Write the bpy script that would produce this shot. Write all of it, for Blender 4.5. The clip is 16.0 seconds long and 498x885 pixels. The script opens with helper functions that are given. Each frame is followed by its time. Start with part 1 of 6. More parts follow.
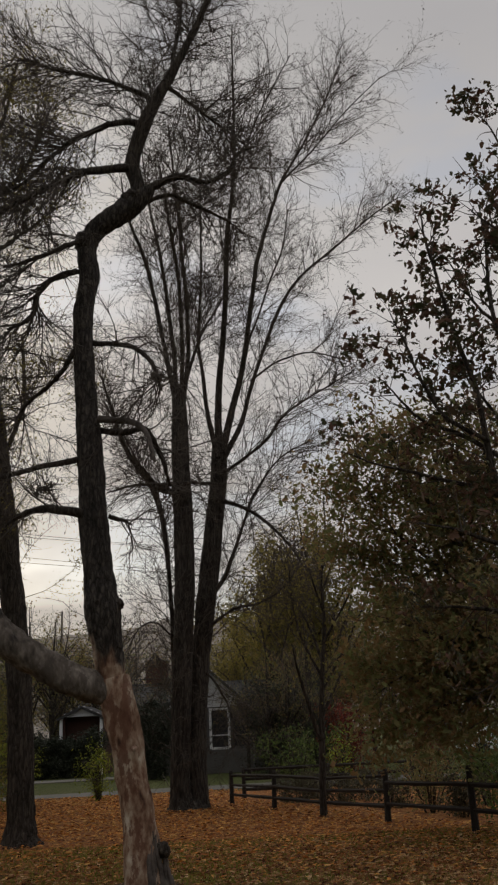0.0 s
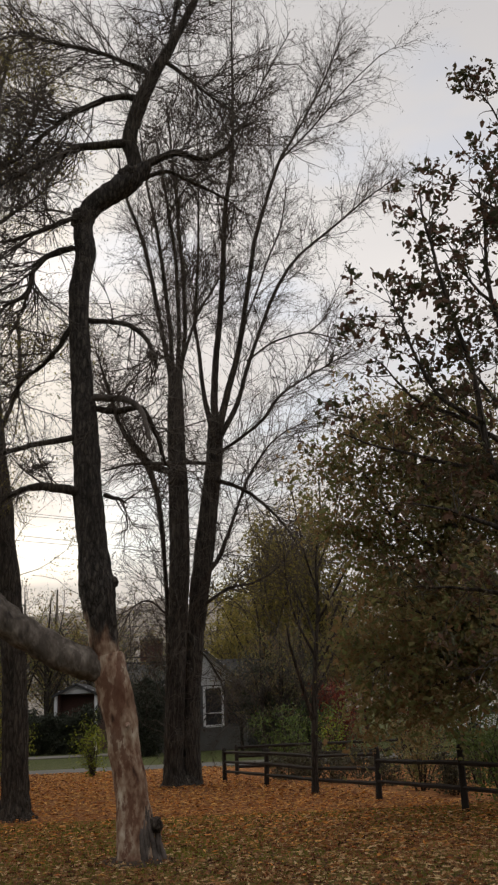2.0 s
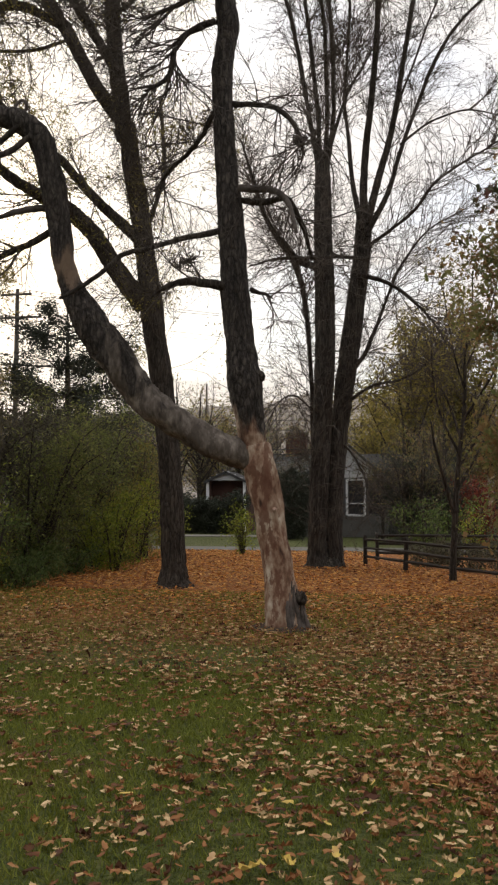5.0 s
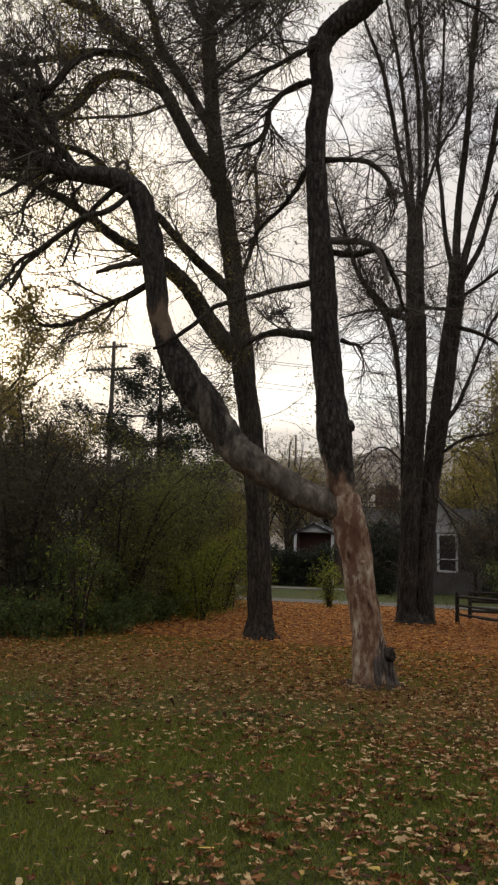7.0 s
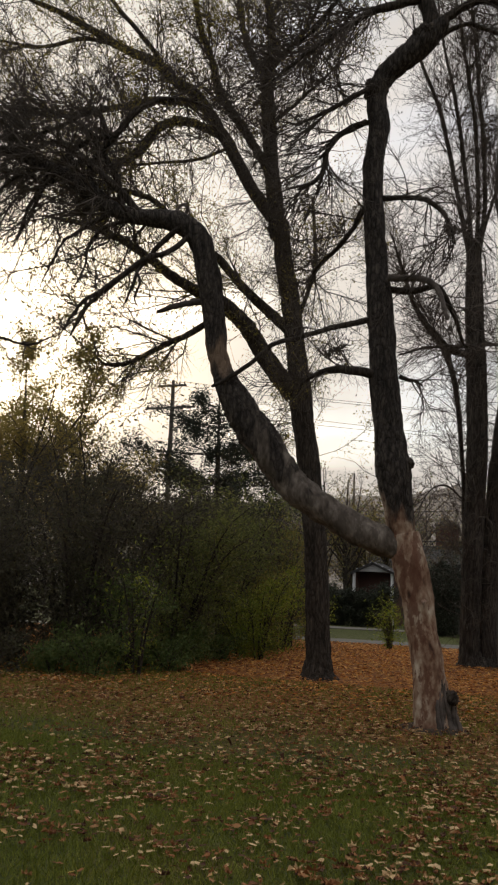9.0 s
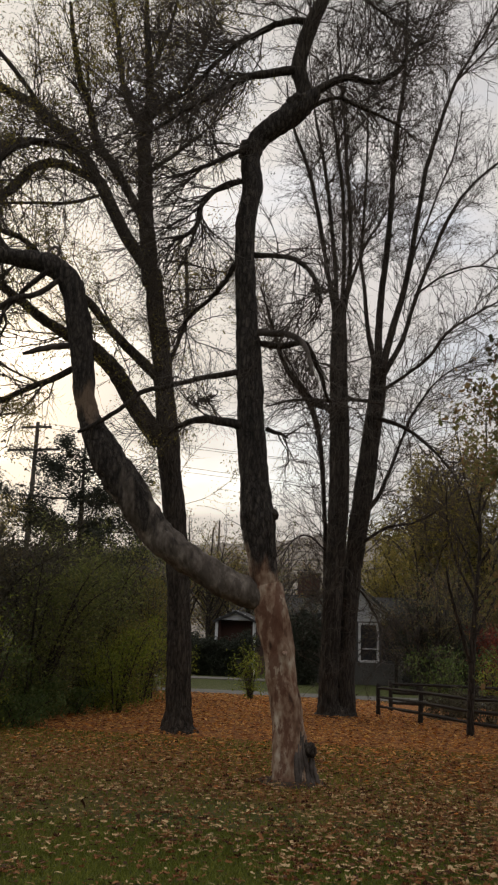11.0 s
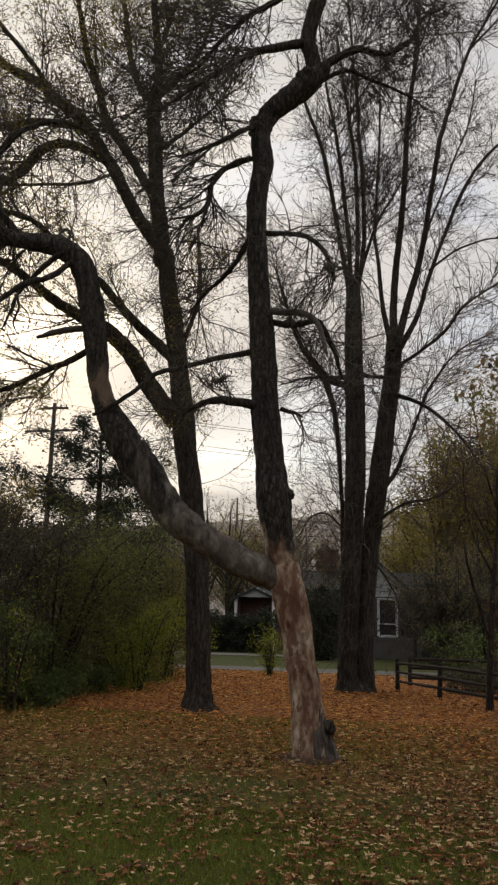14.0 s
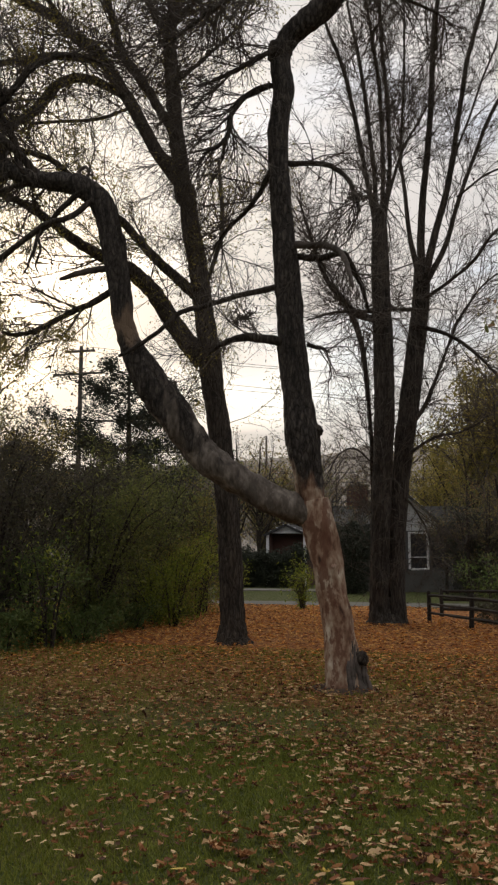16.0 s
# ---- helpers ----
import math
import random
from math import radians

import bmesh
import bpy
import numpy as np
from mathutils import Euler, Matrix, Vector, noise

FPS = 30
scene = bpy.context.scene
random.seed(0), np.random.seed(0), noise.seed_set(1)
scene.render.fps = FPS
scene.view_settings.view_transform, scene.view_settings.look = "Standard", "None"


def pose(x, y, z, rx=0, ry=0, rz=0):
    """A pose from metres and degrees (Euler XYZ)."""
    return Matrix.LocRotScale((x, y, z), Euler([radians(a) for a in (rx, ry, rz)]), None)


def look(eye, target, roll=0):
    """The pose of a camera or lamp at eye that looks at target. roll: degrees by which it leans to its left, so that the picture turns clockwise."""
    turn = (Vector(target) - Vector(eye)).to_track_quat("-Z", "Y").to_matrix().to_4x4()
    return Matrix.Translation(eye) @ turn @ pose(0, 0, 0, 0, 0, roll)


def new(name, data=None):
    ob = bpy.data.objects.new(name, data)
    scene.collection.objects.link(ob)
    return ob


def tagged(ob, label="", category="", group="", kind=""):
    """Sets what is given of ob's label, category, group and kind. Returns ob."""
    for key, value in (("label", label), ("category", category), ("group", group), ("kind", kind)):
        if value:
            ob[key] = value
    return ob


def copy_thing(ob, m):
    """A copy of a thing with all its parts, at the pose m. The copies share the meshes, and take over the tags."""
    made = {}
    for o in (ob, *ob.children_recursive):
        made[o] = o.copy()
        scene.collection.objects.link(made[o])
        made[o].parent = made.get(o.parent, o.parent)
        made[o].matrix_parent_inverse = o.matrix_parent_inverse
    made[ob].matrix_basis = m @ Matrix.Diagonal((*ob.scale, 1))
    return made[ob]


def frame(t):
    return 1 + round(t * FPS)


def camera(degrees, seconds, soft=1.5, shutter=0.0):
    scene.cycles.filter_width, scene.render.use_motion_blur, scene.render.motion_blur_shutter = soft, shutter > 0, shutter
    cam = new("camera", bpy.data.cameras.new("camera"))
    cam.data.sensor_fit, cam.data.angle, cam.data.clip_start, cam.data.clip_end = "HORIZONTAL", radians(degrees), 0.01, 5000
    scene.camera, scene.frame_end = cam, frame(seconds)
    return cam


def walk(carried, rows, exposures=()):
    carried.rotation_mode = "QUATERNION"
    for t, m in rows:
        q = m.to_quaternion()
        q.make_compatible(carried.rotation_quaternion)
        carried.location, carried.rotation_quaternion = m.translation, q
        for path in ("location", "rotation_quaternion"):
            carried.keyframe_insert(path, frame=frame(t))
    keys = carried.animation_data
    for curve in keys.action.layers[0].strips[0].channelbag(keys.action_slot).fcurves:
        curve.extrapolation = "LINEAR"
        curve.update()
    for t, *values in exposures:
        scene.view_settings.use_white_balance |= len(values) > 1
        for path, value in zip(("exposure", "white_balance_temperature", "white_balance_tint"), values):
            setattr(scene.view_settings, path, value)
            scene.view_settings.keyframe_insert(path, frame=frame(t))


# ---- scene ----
cam = camera(33.66, 16.0, soft=2.3)
# seconds, x, y, z, and the turn in degrees
PATH = (
    (0, -0.000, -0.056, 1.711, 109.23, 2.83, 0.99),
    (0.5, 0.005, -0.049, 1.703, 109.31, 3.00, 0.79),
    (1, -0.000, -0.049, 1.708, 108.86, 2.91, 0.61),
    (1.5, 0.004, -0.045, 1.704, 108.44, 2.74, 0.47),
    (2, 0.008, -0.038, 1.702, 107.86, 2.41, 0.57),
    (2.5, 0.004, -0.028, 1.706, 107.47, 2.04, 0.86),
    (3, 0.005, -0.021, 1.704, 107.17, 1.90, 1.19),
    (3.5, 0.001, -0.018, 1.695, 102.37, 1.17, 3.63),
    (4, -0.002, -0.016, 1.701, 95.89, 0.34, 6.83),
    (4.5, -0.006, -0.005, 1.694, 94.29, 0.39, 7.70),
    (5, -0.002, -0.024, 1.685, 94.01, -0.11, 10.28),
    (5.2, 0.000, -0.021, 1.683, 94.20, -0.24, 12.04),
    (7.3, -0.011, 0.012, 1.657, 97.96, -1.71, 16.36),
    (7.5, -0.013, 0.014, 1.653, 98.20, -1.84, 16.35),
    (8, -0.008, 0.008, 1.646, 98.88, -1.73, 17.67),
    (8.5, -0.013, 0.012, 1.650, 99.55, -1.82, 19.56),
    (9, -0.010, 0.012, 1.647, 100.03, -2.25, 20.30),
    (9.5, -0.005, 0.011, 1.651, 101.39, -2.59, 18.00),
    (10, -0.015, 0.014, 1.657, 102.77, -2.28, 14.38),
    (10.2, -0.024, 0.022, 1.665, 102.97, -2.27, 13.33),
    (12.3, 0.011, 0.014, 1.738, 104.32, -1.67, 9.96),
    (12.5, 0.009, 0.010, 1.744, 104.37, -1.69, 10.33),
    (13, 0.008, 0.011, 1.746, 104.32, -1.98, 10.84),
    (13.5, 0.010, 0.018, 1.744, 103.63, -1.88, 11.09),
    (14, 0.014, 0.026, 1.743, 101.92, -1.31, 12.28),
    (14.5, 0.014, 0.042, 1.741, 100.30, -0.98, 13.64),
    (15, 0.011, 0.049, 1.744, 99.18, -0.69, 13.93),
    (15.5, 0.012, 0.043, 1.743, 98.60, -0.46, 13.78),
    (16, 0.013, 0.061, 1.738, 97.60, -0.17, 14.48),
)
EXPOSURES = ((0.0, -0.6), (0.5, -0.42), (1.0, -0.14), (1.5, -0.04), (3.0, -0.06), (3.5, -0.05), (4.2, 0.4), (5.2, 0.4), (7.3, -0.08), (9.0, -0.24), (10.0, -0.26), (12.5, -0.1), (14.0, -0.22), (16.0, -0.1))
walk(cam, [(t, pose(x, y, z, rx, ry, rz)) for t, x, y, z, rx, ry, rz in PATH], EXPOSURES)

# ---- sky and light ----
SUN_ELEVATION, SUN_LEFT = radians(16.5), radians(35.6)
SUN_WAY = Vector((-math.sin(SUN_LEFT) * math.cos(SUN_ELEVATION), math.cos(SUN_LEFT) * math.cos(SUN_ELEVATION), math.sin(SUN_ELEVATION)))


def make_world():
    world = bpy.data.worlds.new("overcast_sky")
    scene.world = world
    world.use_nodes = True
    nt = world.node_tree
    nt.nodes.clear()
    n = nt.nodes.new
    out, bg = n("ShaderNodeOutputWorld"), n("ShaderNodeBackground")
    co = n("ShaderNodeTexCoord")
    dot = n("ShaderNodeVectorMath")
    dot.operation = "DOT_PRODUCT"
    dot.inputs[1].default_value = SUN_WAY
    nt.links.new(co.outputs["Generated"], dot.inputs[0])
    # cloud brightness, brightest round the hidden sun
    glow = n("ShaderNodeValToRGB")
    e = glow.color_ramp.elements
    e[0].position, e[0].color = 0.0, (0.62, 0.62, 0.64, 1)
    e[1].position, e[1].color = 1.0, (3.4, 3.0, 2.3, 1)
    for p, c in ((0.60, (0.66, 0.64, 0.64)), (0.80, (0.74, 0.715, 0.70)), (0.90, (0.84, 0.79, 0.74)), (0.965, (1.05, 0.97, 0.86)), (0.99, (1.6, 1.42, 1.15))):
        x = e.new(p)
        x.color = (*c, 1)
    nt.links.new(dot.outputs["Value"], glow.inputs[0])
    # by height: a bright band above the horizon, unseen zenith raised to light the ground
    sep = n("ShaderNodeSeparateXYZ")
    nt.links.new(co.outputs["Generated"], sep.inputs[0])
    band = n("ShaderNodeValToRGB")
    e = band.color_ramp.elements
    e[0].position, e[0].color = 0.0, (0.88, 0.85, 0.81, 1)
    e[1].position, e[1].color = 1.0, (4.0, 4.0, 4.05, 1)
    for p, c in ((0.30, (0.98, 0.96, 0.94)), (0.48, (1.22, 1.205, 1.19)), (0.60, (1.08, 1.07, 1.06)), (0.68, (0.99, 0.985, 0.98)), (0.76, (0.99, 0.985, 0.98)), (0.85, (2.0, 2.0, 2.02))):
        x = e.new(p)
        x.color = (*c, 1)
    nt.links.new(sep.outputs["Z"], band.inputs[0])
    mul = n("ShaderNodeMix")
    mul.data_type, mul.blend_type = "RGBA", "MULTIPLY"
    mul.inputs[0].default_value = 1.0
    nt.links.new(glow.outputs[0], mul.inputs[6])
    nt.links.new(band.outputs[0], mul.inputs[7])
    # soft cloud structure
    warp = n("ShaderNodeMapping")
    warp.inputs["Scale"].default_value = (1.5, 1.5, 5.0)
    nt.links.new(co.outputs["Generated"], warp.inputs[0])
    cloud = n("ShaderNodeTexNoise")
    cloud.inputs["Scale"].default_value, cloud.inputs["Detail"].default_value = 1.6, 5
    nt.links.new(warp.outputs[0], cloud.inputs["Vector"])
    shade = n("ShaderNodeValToRGB")
    e = shade.color_ramp.elements
    e[0].position, e[0].color = 0.3, (0.95, 0.95, 0.965, 1)
    e[1].position, e[1].color = 0.7, (1.06, 1.05, 1.03, 1)
    nt.links.new(cloud.outputs[0], shade.inputs[0])
    mul2 = n("ShaderNodeMix")
    mul2.data_type, mul2.blend_type = "RGBA", "MULTIPLY"
    mul2.inputs[0].default_value = 1.0
    nt.links.new(mul.outputs[2], mul2.inputs[6])
    nt.links.new(shade.outputs[0], mul2.inputs[7])
    # thin places in the cloud let the blue through
    sky = n("ShaderNodeTexSky")
    sky.sky_type, sky.sun_disc = "NISHITA", False
    sky.sun_elevation, sky.sun_rotation = SUN_ELEVATION, -SUN_LEFT
    boost = n("ShaderNodeMix")
    boost.data_type, boost.blend_type = "RGBA", "MULTIPLY"
    boost.inputs[0].default_value = 1.0
    boost.inputs[7].default_value = (0.3, 0.3, 0.3, 1)
    nt.links.new(sky.outputs[0], boost.inputs[6])
    gap = n("ShaderNodeTexNoise")
    gap.inputs["Scale"].default_value, gap.inputs["Detail"].default_value = 2.3, 4
    nt.links.new(warp.outputs[0], gap.inputs["Vector"])
    thin = n("ShaderNodeValToRGB")
    e = thin.color_ramp.elements
    e[0].position, e[0].color = 0.5, (0, 0, 0, 1)
    e[1].position, e[1].color = 0.72, (0.3, 0.3, 0.3, 1)
    nt.links.new(gap.outputs[0], thin.inputs[0])
    mix = n("ShaderNodeMix")
    mix.data_type = "RGBA"
    nt.links.new(thin.outputs[0], mix.inputs[0])
    nt.links.new(mul2.outputs[2], mix.inputs[6])
    nt.links.new(boost.outputs[2], mix.inputs[7])
    nt.links.new(mix.outputs[2], bg.inputs[0])
    bg.inputs[1].default_value = 1.0
    nt.links.new(bg.outputs[0], out.inputs[0])


make_world()
sun = new("sun", bpy.data.lights.new("sun", "SUN"))
sun.data.energy, sun.data.angle, sun.data.color = 1.1, radians(14), (1.0, 0.86, 0.68)
sun.matrix_world = look((0, 0, 30), Vector((0, 0, 30)) - SUN_WAY)

# ---- materials ----
def material(name, colours, scale=6.0, rough=0.85, bump=0.3, detail=6, stretch=(1, 1, 1), island=0.0, fine=40.0, per_object=0.0, through_light=0.0, cracks=0.0):
    """A rough natural surface: colours along a noise, finer grain over it, relief; island: how far each loose piece differs; cracks: plates of bark a metre."""
    m = bpy.data.materials.new(name)
    m.use_nodes = True
    nt = m.node_tree
    bsdf = nt.nodes["Principled BSDF"]
    n = nt.nodes.new
    co, mp = n("ShaderNodeTexCoord"), n("ShaderNodeMapping")
    mp.inputs["Scale"].default_value = stretch
    nt.links.new(co.outputs["Object"], mp.inputs[0])
    big, small = n("ShaderNodeTexNoise"), n("ShaderNodeTexNoise")
    big.inputs["Scale"].default_value, big.inputs["Detail"].default_value = scale, detail
    small.inputs["Scale"].default_value, small.inputs["Detail"].default_value = fine, 4
    for t in (big, small):
        nt.links.new(mp.outputs[0], t.inputs["Vector"])
    mix = n("ShaderNodeMath")
    mix.operation = "MULTIPLY_ADD"
    mix.inputs[1].default_value = 0.45
    nt.links.new(small.outputs[0], mix.inputs[0])
    sc = n("ShaderNodeMath")
    sc.operation = "MULTIPLY"
    sc.inputs[1].default_value = 0.55
    nt.links.new(big.outputs[0], sc.inputs[0])
    nt.links.new(sc.outputs[0], mix.inputs[2])
    value = mix.outputs[0]
    if island or per_object:
        src = n("ShaderNodeNewGeometry") if island else n("ShaderNodeObjectInfo")
        ma, ad = n("ShaderNodeMath"), n("ShaderNodeMath")
        ma.operation, ad.operation = "MULTIPLY_ADD", "ADD"
        amount = island or per_object
        ma.inputs[1].default_value, ma.inputs[2].default_value = amount, -amount / 2
        nt.links.new(src.outputs["Random Per Island" if island else "Random"], ma.inputs[0])
        nt.links.new(ma.outputs[0], ad.inputs[0])
        nt.links.new(value, ad.inputs[1])
        value = ad.outputs[0]
    ramp = n("ShaderNodeValToRGB")
    e = ramp.color_ramp.elements
    lo, hi = (0.0, 1.0) if (island or per_object) else (0.33, 0.67)
    e[0].position, e[0].color = lo, (*colours[0], 1)
    e[1].position, e[1].color = hi, (*colours[-1], 1)
    for i, c in enumerate(colours[1:-1], 1):
        x = e.new(lo + (hi - lo) * i / (len(colours) - 1))
        x.color = (*c, 1)
    nt.links.new(value, ramp.inputs[0])
    colour, relief = ramp.outputs[0], mix.outputs[0]
    if cracks:
        bend, bent = n("ShaderNodeVectorMath"), n("ShaderNodeVectorMath")
        bend.operation, bent.operation = "SCALE", "ADD"
        bend.inputs["Scale"].default_value = 0.16
        nt.links.new(big.outputs["Color"], bend.inputs[0])
        nt.links.new(mp.outputs[0], bent.inputs[0])
        nt.links.new(bend.outputs[0], bent.inputs[1])
        plates, fissure = n("ShaderNodeTexVoronoi"), n("ShaderNodeMapRange")
        plates.feature = "DISTANCE_TO_EDGE"
        plates.inputs["Scale"].default_value = cracks
        nt.links.new(bent.outputs[0], plates.inputs["Vector"])
        fissure.inputs["From Min"].default_value, fissure.inputs["From Max"].default_value = 0.0, 0.22
        fissure.inputs["To Min"].default_value = 0.42
        nt.links.new(plates.outputs["Distance"], fissure.inputs[0])
        split, rise = n("ShaderNodeMix"), n("ShaderNodeMath")
        split.data_type, split.blend_type = "RGBA", "MULTIPLY"
        split.inputs[0].default_value = 1.0
        nt.links.new(colour, split.inputs[6])
        nt.links.new(fissure.outputs[0], split.inputs[7])
        rise.operation = "MULTIPLY_ADD"
        rise.inputs[1].default_value = 0.9
        nt.links.new(fissure.outputs[0], rise.inputs[0])
        nt.links.new(relief, rise.inputs[2])
        colour, relief = split.outputs[2], rise.outputs[0]
    nt.links.new(colour, bsdf.inputs["Base Color"])
    bsdf.inputs["Roughness"].default_value = rough
    bsdf.inputs["Specular IOR Level"].default_value = 0.25
    if bump:
        bp = n("ShaderNodeBump")
        bp.inputs["Strength"].default_value, bp.inputs["Distance"].default_value = bump, 0.03
        nt.links.new(relief, bp.inputs["Height"])
        nt.links.new(bp.outputs[0], bsdf.inputs["Normal"])
    if through_light:
        tr, mx = n("ShaderNodeBsdfTranslucent"), n("ShaderNodeMixShader")
        nt.links.new(ramp.outputs[0], tr.inputs[0])
        mx.inputs[0].default_value = through_light
        nt.links.new(bsdf.outputs[0], mx.inputs[1])
        nt.links.new(tr.outputs[0], mx.inputs[2])
        nt.links.new(mx.outputs[0], nt.nodes["Material Output"].inputs[0])
    return m


BARK = material("dark_bark", ((0.026, 0.020, 0.015), (0.058, 0.046, 0.035), (0.11, 0.088, 0.068)), 9, 0.95, 1.0, stretch=(1, 1, 0.22), cracks=15)
BARK_GREY = material("grey_bark", ((0.028, 0.023, 0.018), (0.066, 0.055, 0.044), (0.125, 0.106, 0.087)), 9, 0.95, 1.0, stretch=(1, 1, 0.16), cracks=13)
BARE_WOOD = material("stripped_wood", ((0.12, 0.062, 0.038), (0.26, 0.16, 0.11), (0.38, 0.28, 0.21), (0.44, 0.36, 0.30)), 3.6, 0.8, 0.5, stretch=(1, 1, 0.45), fine=26)
LIMB_WOOD = material("weathered_limb_bark", ((0.03, 0.023, 0.018), (0.065, 0.053, 0.044), (0.11, 0.09, 0.075), (0.15, 0.12, 0.10)), 2.2, 0.85, 0.9, fine=13, detail=9)
TWIG = material("twig_bark", ((0.05, 0.039, 0.031), (0.11, 0.09, 0.073)), 4, 0.9, 0.0)
LITTER = material("leaf_litter", ((0.085, 0.03, 0.010), (0.33, 0.105, 0.020), (0.55, 0.220, 0.040), (0.64, 0.37, 0.11), (0.26, 0.115, 0.045)), 3, 0.85, 0.2, island=1.1, fine=9, through_light=0.15)
DRY_LEAF = material("dry_leaf", ((0.07, 0.027, 0.013), (0.16, 0.06, 0.022), (0.26, 0.115, 0.04), (0.38, 0.22, 0.09), (0.56, 0.41, 0.10)), 3, 0.8, 0.2, island=0.0, per_object=1.1, fine=20, through_light=0.15)
DRY_LEAVES = material("dry_leaves", ((0.06, 0.024, 0.011), (0.15, 0.058, 0.020), (0.25, 0.105, 0.034), (0.29, 0.145, 0.058), (0.52, 0.37, 0.19)), 3, 0.8, 0.2, island=1.3, fine=20, through_light=0.15)
GRASS = material("grass_blades", ((0.07, 0.092, 0.013), (0.15, 0.172, 0.024), (0.26, 0.255, 0.045)), 0.6, 0.8, 0, island=0.7, through_light=0.25)
OAK_LEAF = material("brown_green_leaves", ((0.035, 0.04, 0.018), (0.068, 0.065, 0.03), (0.11, 0.068, 0.042), (0.12, 0.055, 0.038)), 2, 0.75, 0, island=0.9, through_light=0.3)
RUST_LEAF = material("rusty_leaves", ((0.09, 0.11, 0.042), (0.16, 0.17, 0.062), (0.22, 0.185, 0.078), (0.24, 0.14, 0.066), (0.135, 0.155, 0.058)), 0.55, 0.75, 0, island=0.7, through_light=0.5)
OLIVE_LEAF = material("olive_leaves", ((0.12, 0.11, 0.028), (0.22, 0.185, 0.05), (0.34, 0.27, 0.08)), 0.8, 0.75, 0, island=0.8, through_light=0.62)
SHRUB_LEAF = material("dark_shrub_leaves", ((0.032, 0.027, 0.02), (0.066, 0.057, 0.038), (0.105, 0.092, 0.052), (0.082, 0.088, 0.042)), 0.5, 0.75, 0, island=0.9, through_light=0.25)
MOSS_LEAF = material("olive_shrub_leaves", ((0.075, 0.09, 0.028), (0.15, 0.165, 0.048), (0.27, 0.26, 0.08)), 0.6, 0.75, 0, island=0.8, through_light=0.35)
GREEN_LEAF = material("green_shrub_leaves", ((0.05, 0.075, 0.02), (0.09, 0.13, 0.035), (0.17, 0.19, 0.06)), 0.7, 0.7, 0, island=0.8, through_light=0.35)
YELLOW_LEAF = material("yellow_green_leaves", ((0.11, 0.14, 0.02), (0.20, 0.24, 0.03), (0.34, 0.33, 0.05)), 1.0, 0.7, 0, island=0.8, through_light=0.3)
GOLD_LEAF = material("golden_leaves", ((0.15, 0.125, 0.035), (0.26, 0.21, 0.06), (0.38, 0.29, 0.09)), 0.8, 0.75, 0, island=0.8, through_light=0.6)
RED_LEAF = material("red_leaves", ((0.08, 0.015, 0.012), (0.16, 0.03, 0.02), (0.26, 0.07, 0.03)), 1.0, 0.7, 0, island=0.8, through_light=0.25)
NEEDLE = material("pine_needles", ((0.02, 0.024, 0.015), (0.045, 0.05, 0.029)), 1.0, 0.7, 0, island=0.6)
# woods of the hill, paled so that the colour carries the distance haze
HAZED_WOODS = material("hazed_woods", ((0.13, 0.112, 0.09), (0.23, 0.20, 0.165), (0.32, 0.285, 0.24)), 0.12, 0.95, 0, fine=0.9)
FENCE_WOOD = material("weathered_fence_wood", ((0.012, 0.010, 0.008), (0.028, 0.023, 0.019), (0.05, 0.042, 0.035)), 7, 0.9, 0.5, per_object=0.3)
ASPHALT = material("road_asphalt", ((0.068, 0.064, 0.056), (0.098, 0.092, 0.082)), 2, 0.85, 0.1)
CONCRETE = material("concrete", ((0.11, 0.10, 0.085), (0.16, 0.148, 0.128)), 2, 0.9, 0.1)
WHITE_PAINT = material("white_paint", ((0.62, 0.62, 0.61), (0.78, 0.78, 0.77)), 3, 0.6, 0.05)
SIDING = material("white_siding", ((0.42, 0.42, 0.42), (0.55, 0.55, 0.55)), 3, 0.6, 0.05, per_object=0.2)
GREY_WALL = material("grey_wall", ((0.065, 0.066, 0.066), (0.10, 0.10, 0.098)), 2, 0.9, 0.2)
SCREEN = material("dark_screen", ((0.015, 0.016, 0.017), (0.03, 0.03, 0.032)), 2, 0.4, 0)
ROOFING = material("grey_shingles", ((0.03, 0.029, 0.028), (0.055, 0.053, 0.051)), 5, 0.9, 0.3, stretch=(1, 1, 6))
BRICK = material("red_brick", ((0.06, 0.03, 0.023), (0.10, 0.05, 0.038)), 9, 0.9, 0.2, per_object=0.5)
POLE_WOOD = material("pole_wood", ((0.07, 0.06, 0.05), (0.13, 0.11, 0.095)), 5, 0.9, 0.3, stretch=(1, 1, 0.2))
FOUNDATION = material("grey_render", ((0.085, 0.082, 0.074), (0.13, 0.124, 0.112)), 2, 0.9, 0.2)
SOIL = material("dark_soil", ((0.018, 0.012, 0.008), (0.05, 0.033, 0.022), (0.09, 0.055, 0.035)), 14, 0.95, 0.8)
WIRE = material("black_wire", ((0.02, 0.02, 0.02), (0.03, 0.03, 0.03)), 5, 0.6, 0)


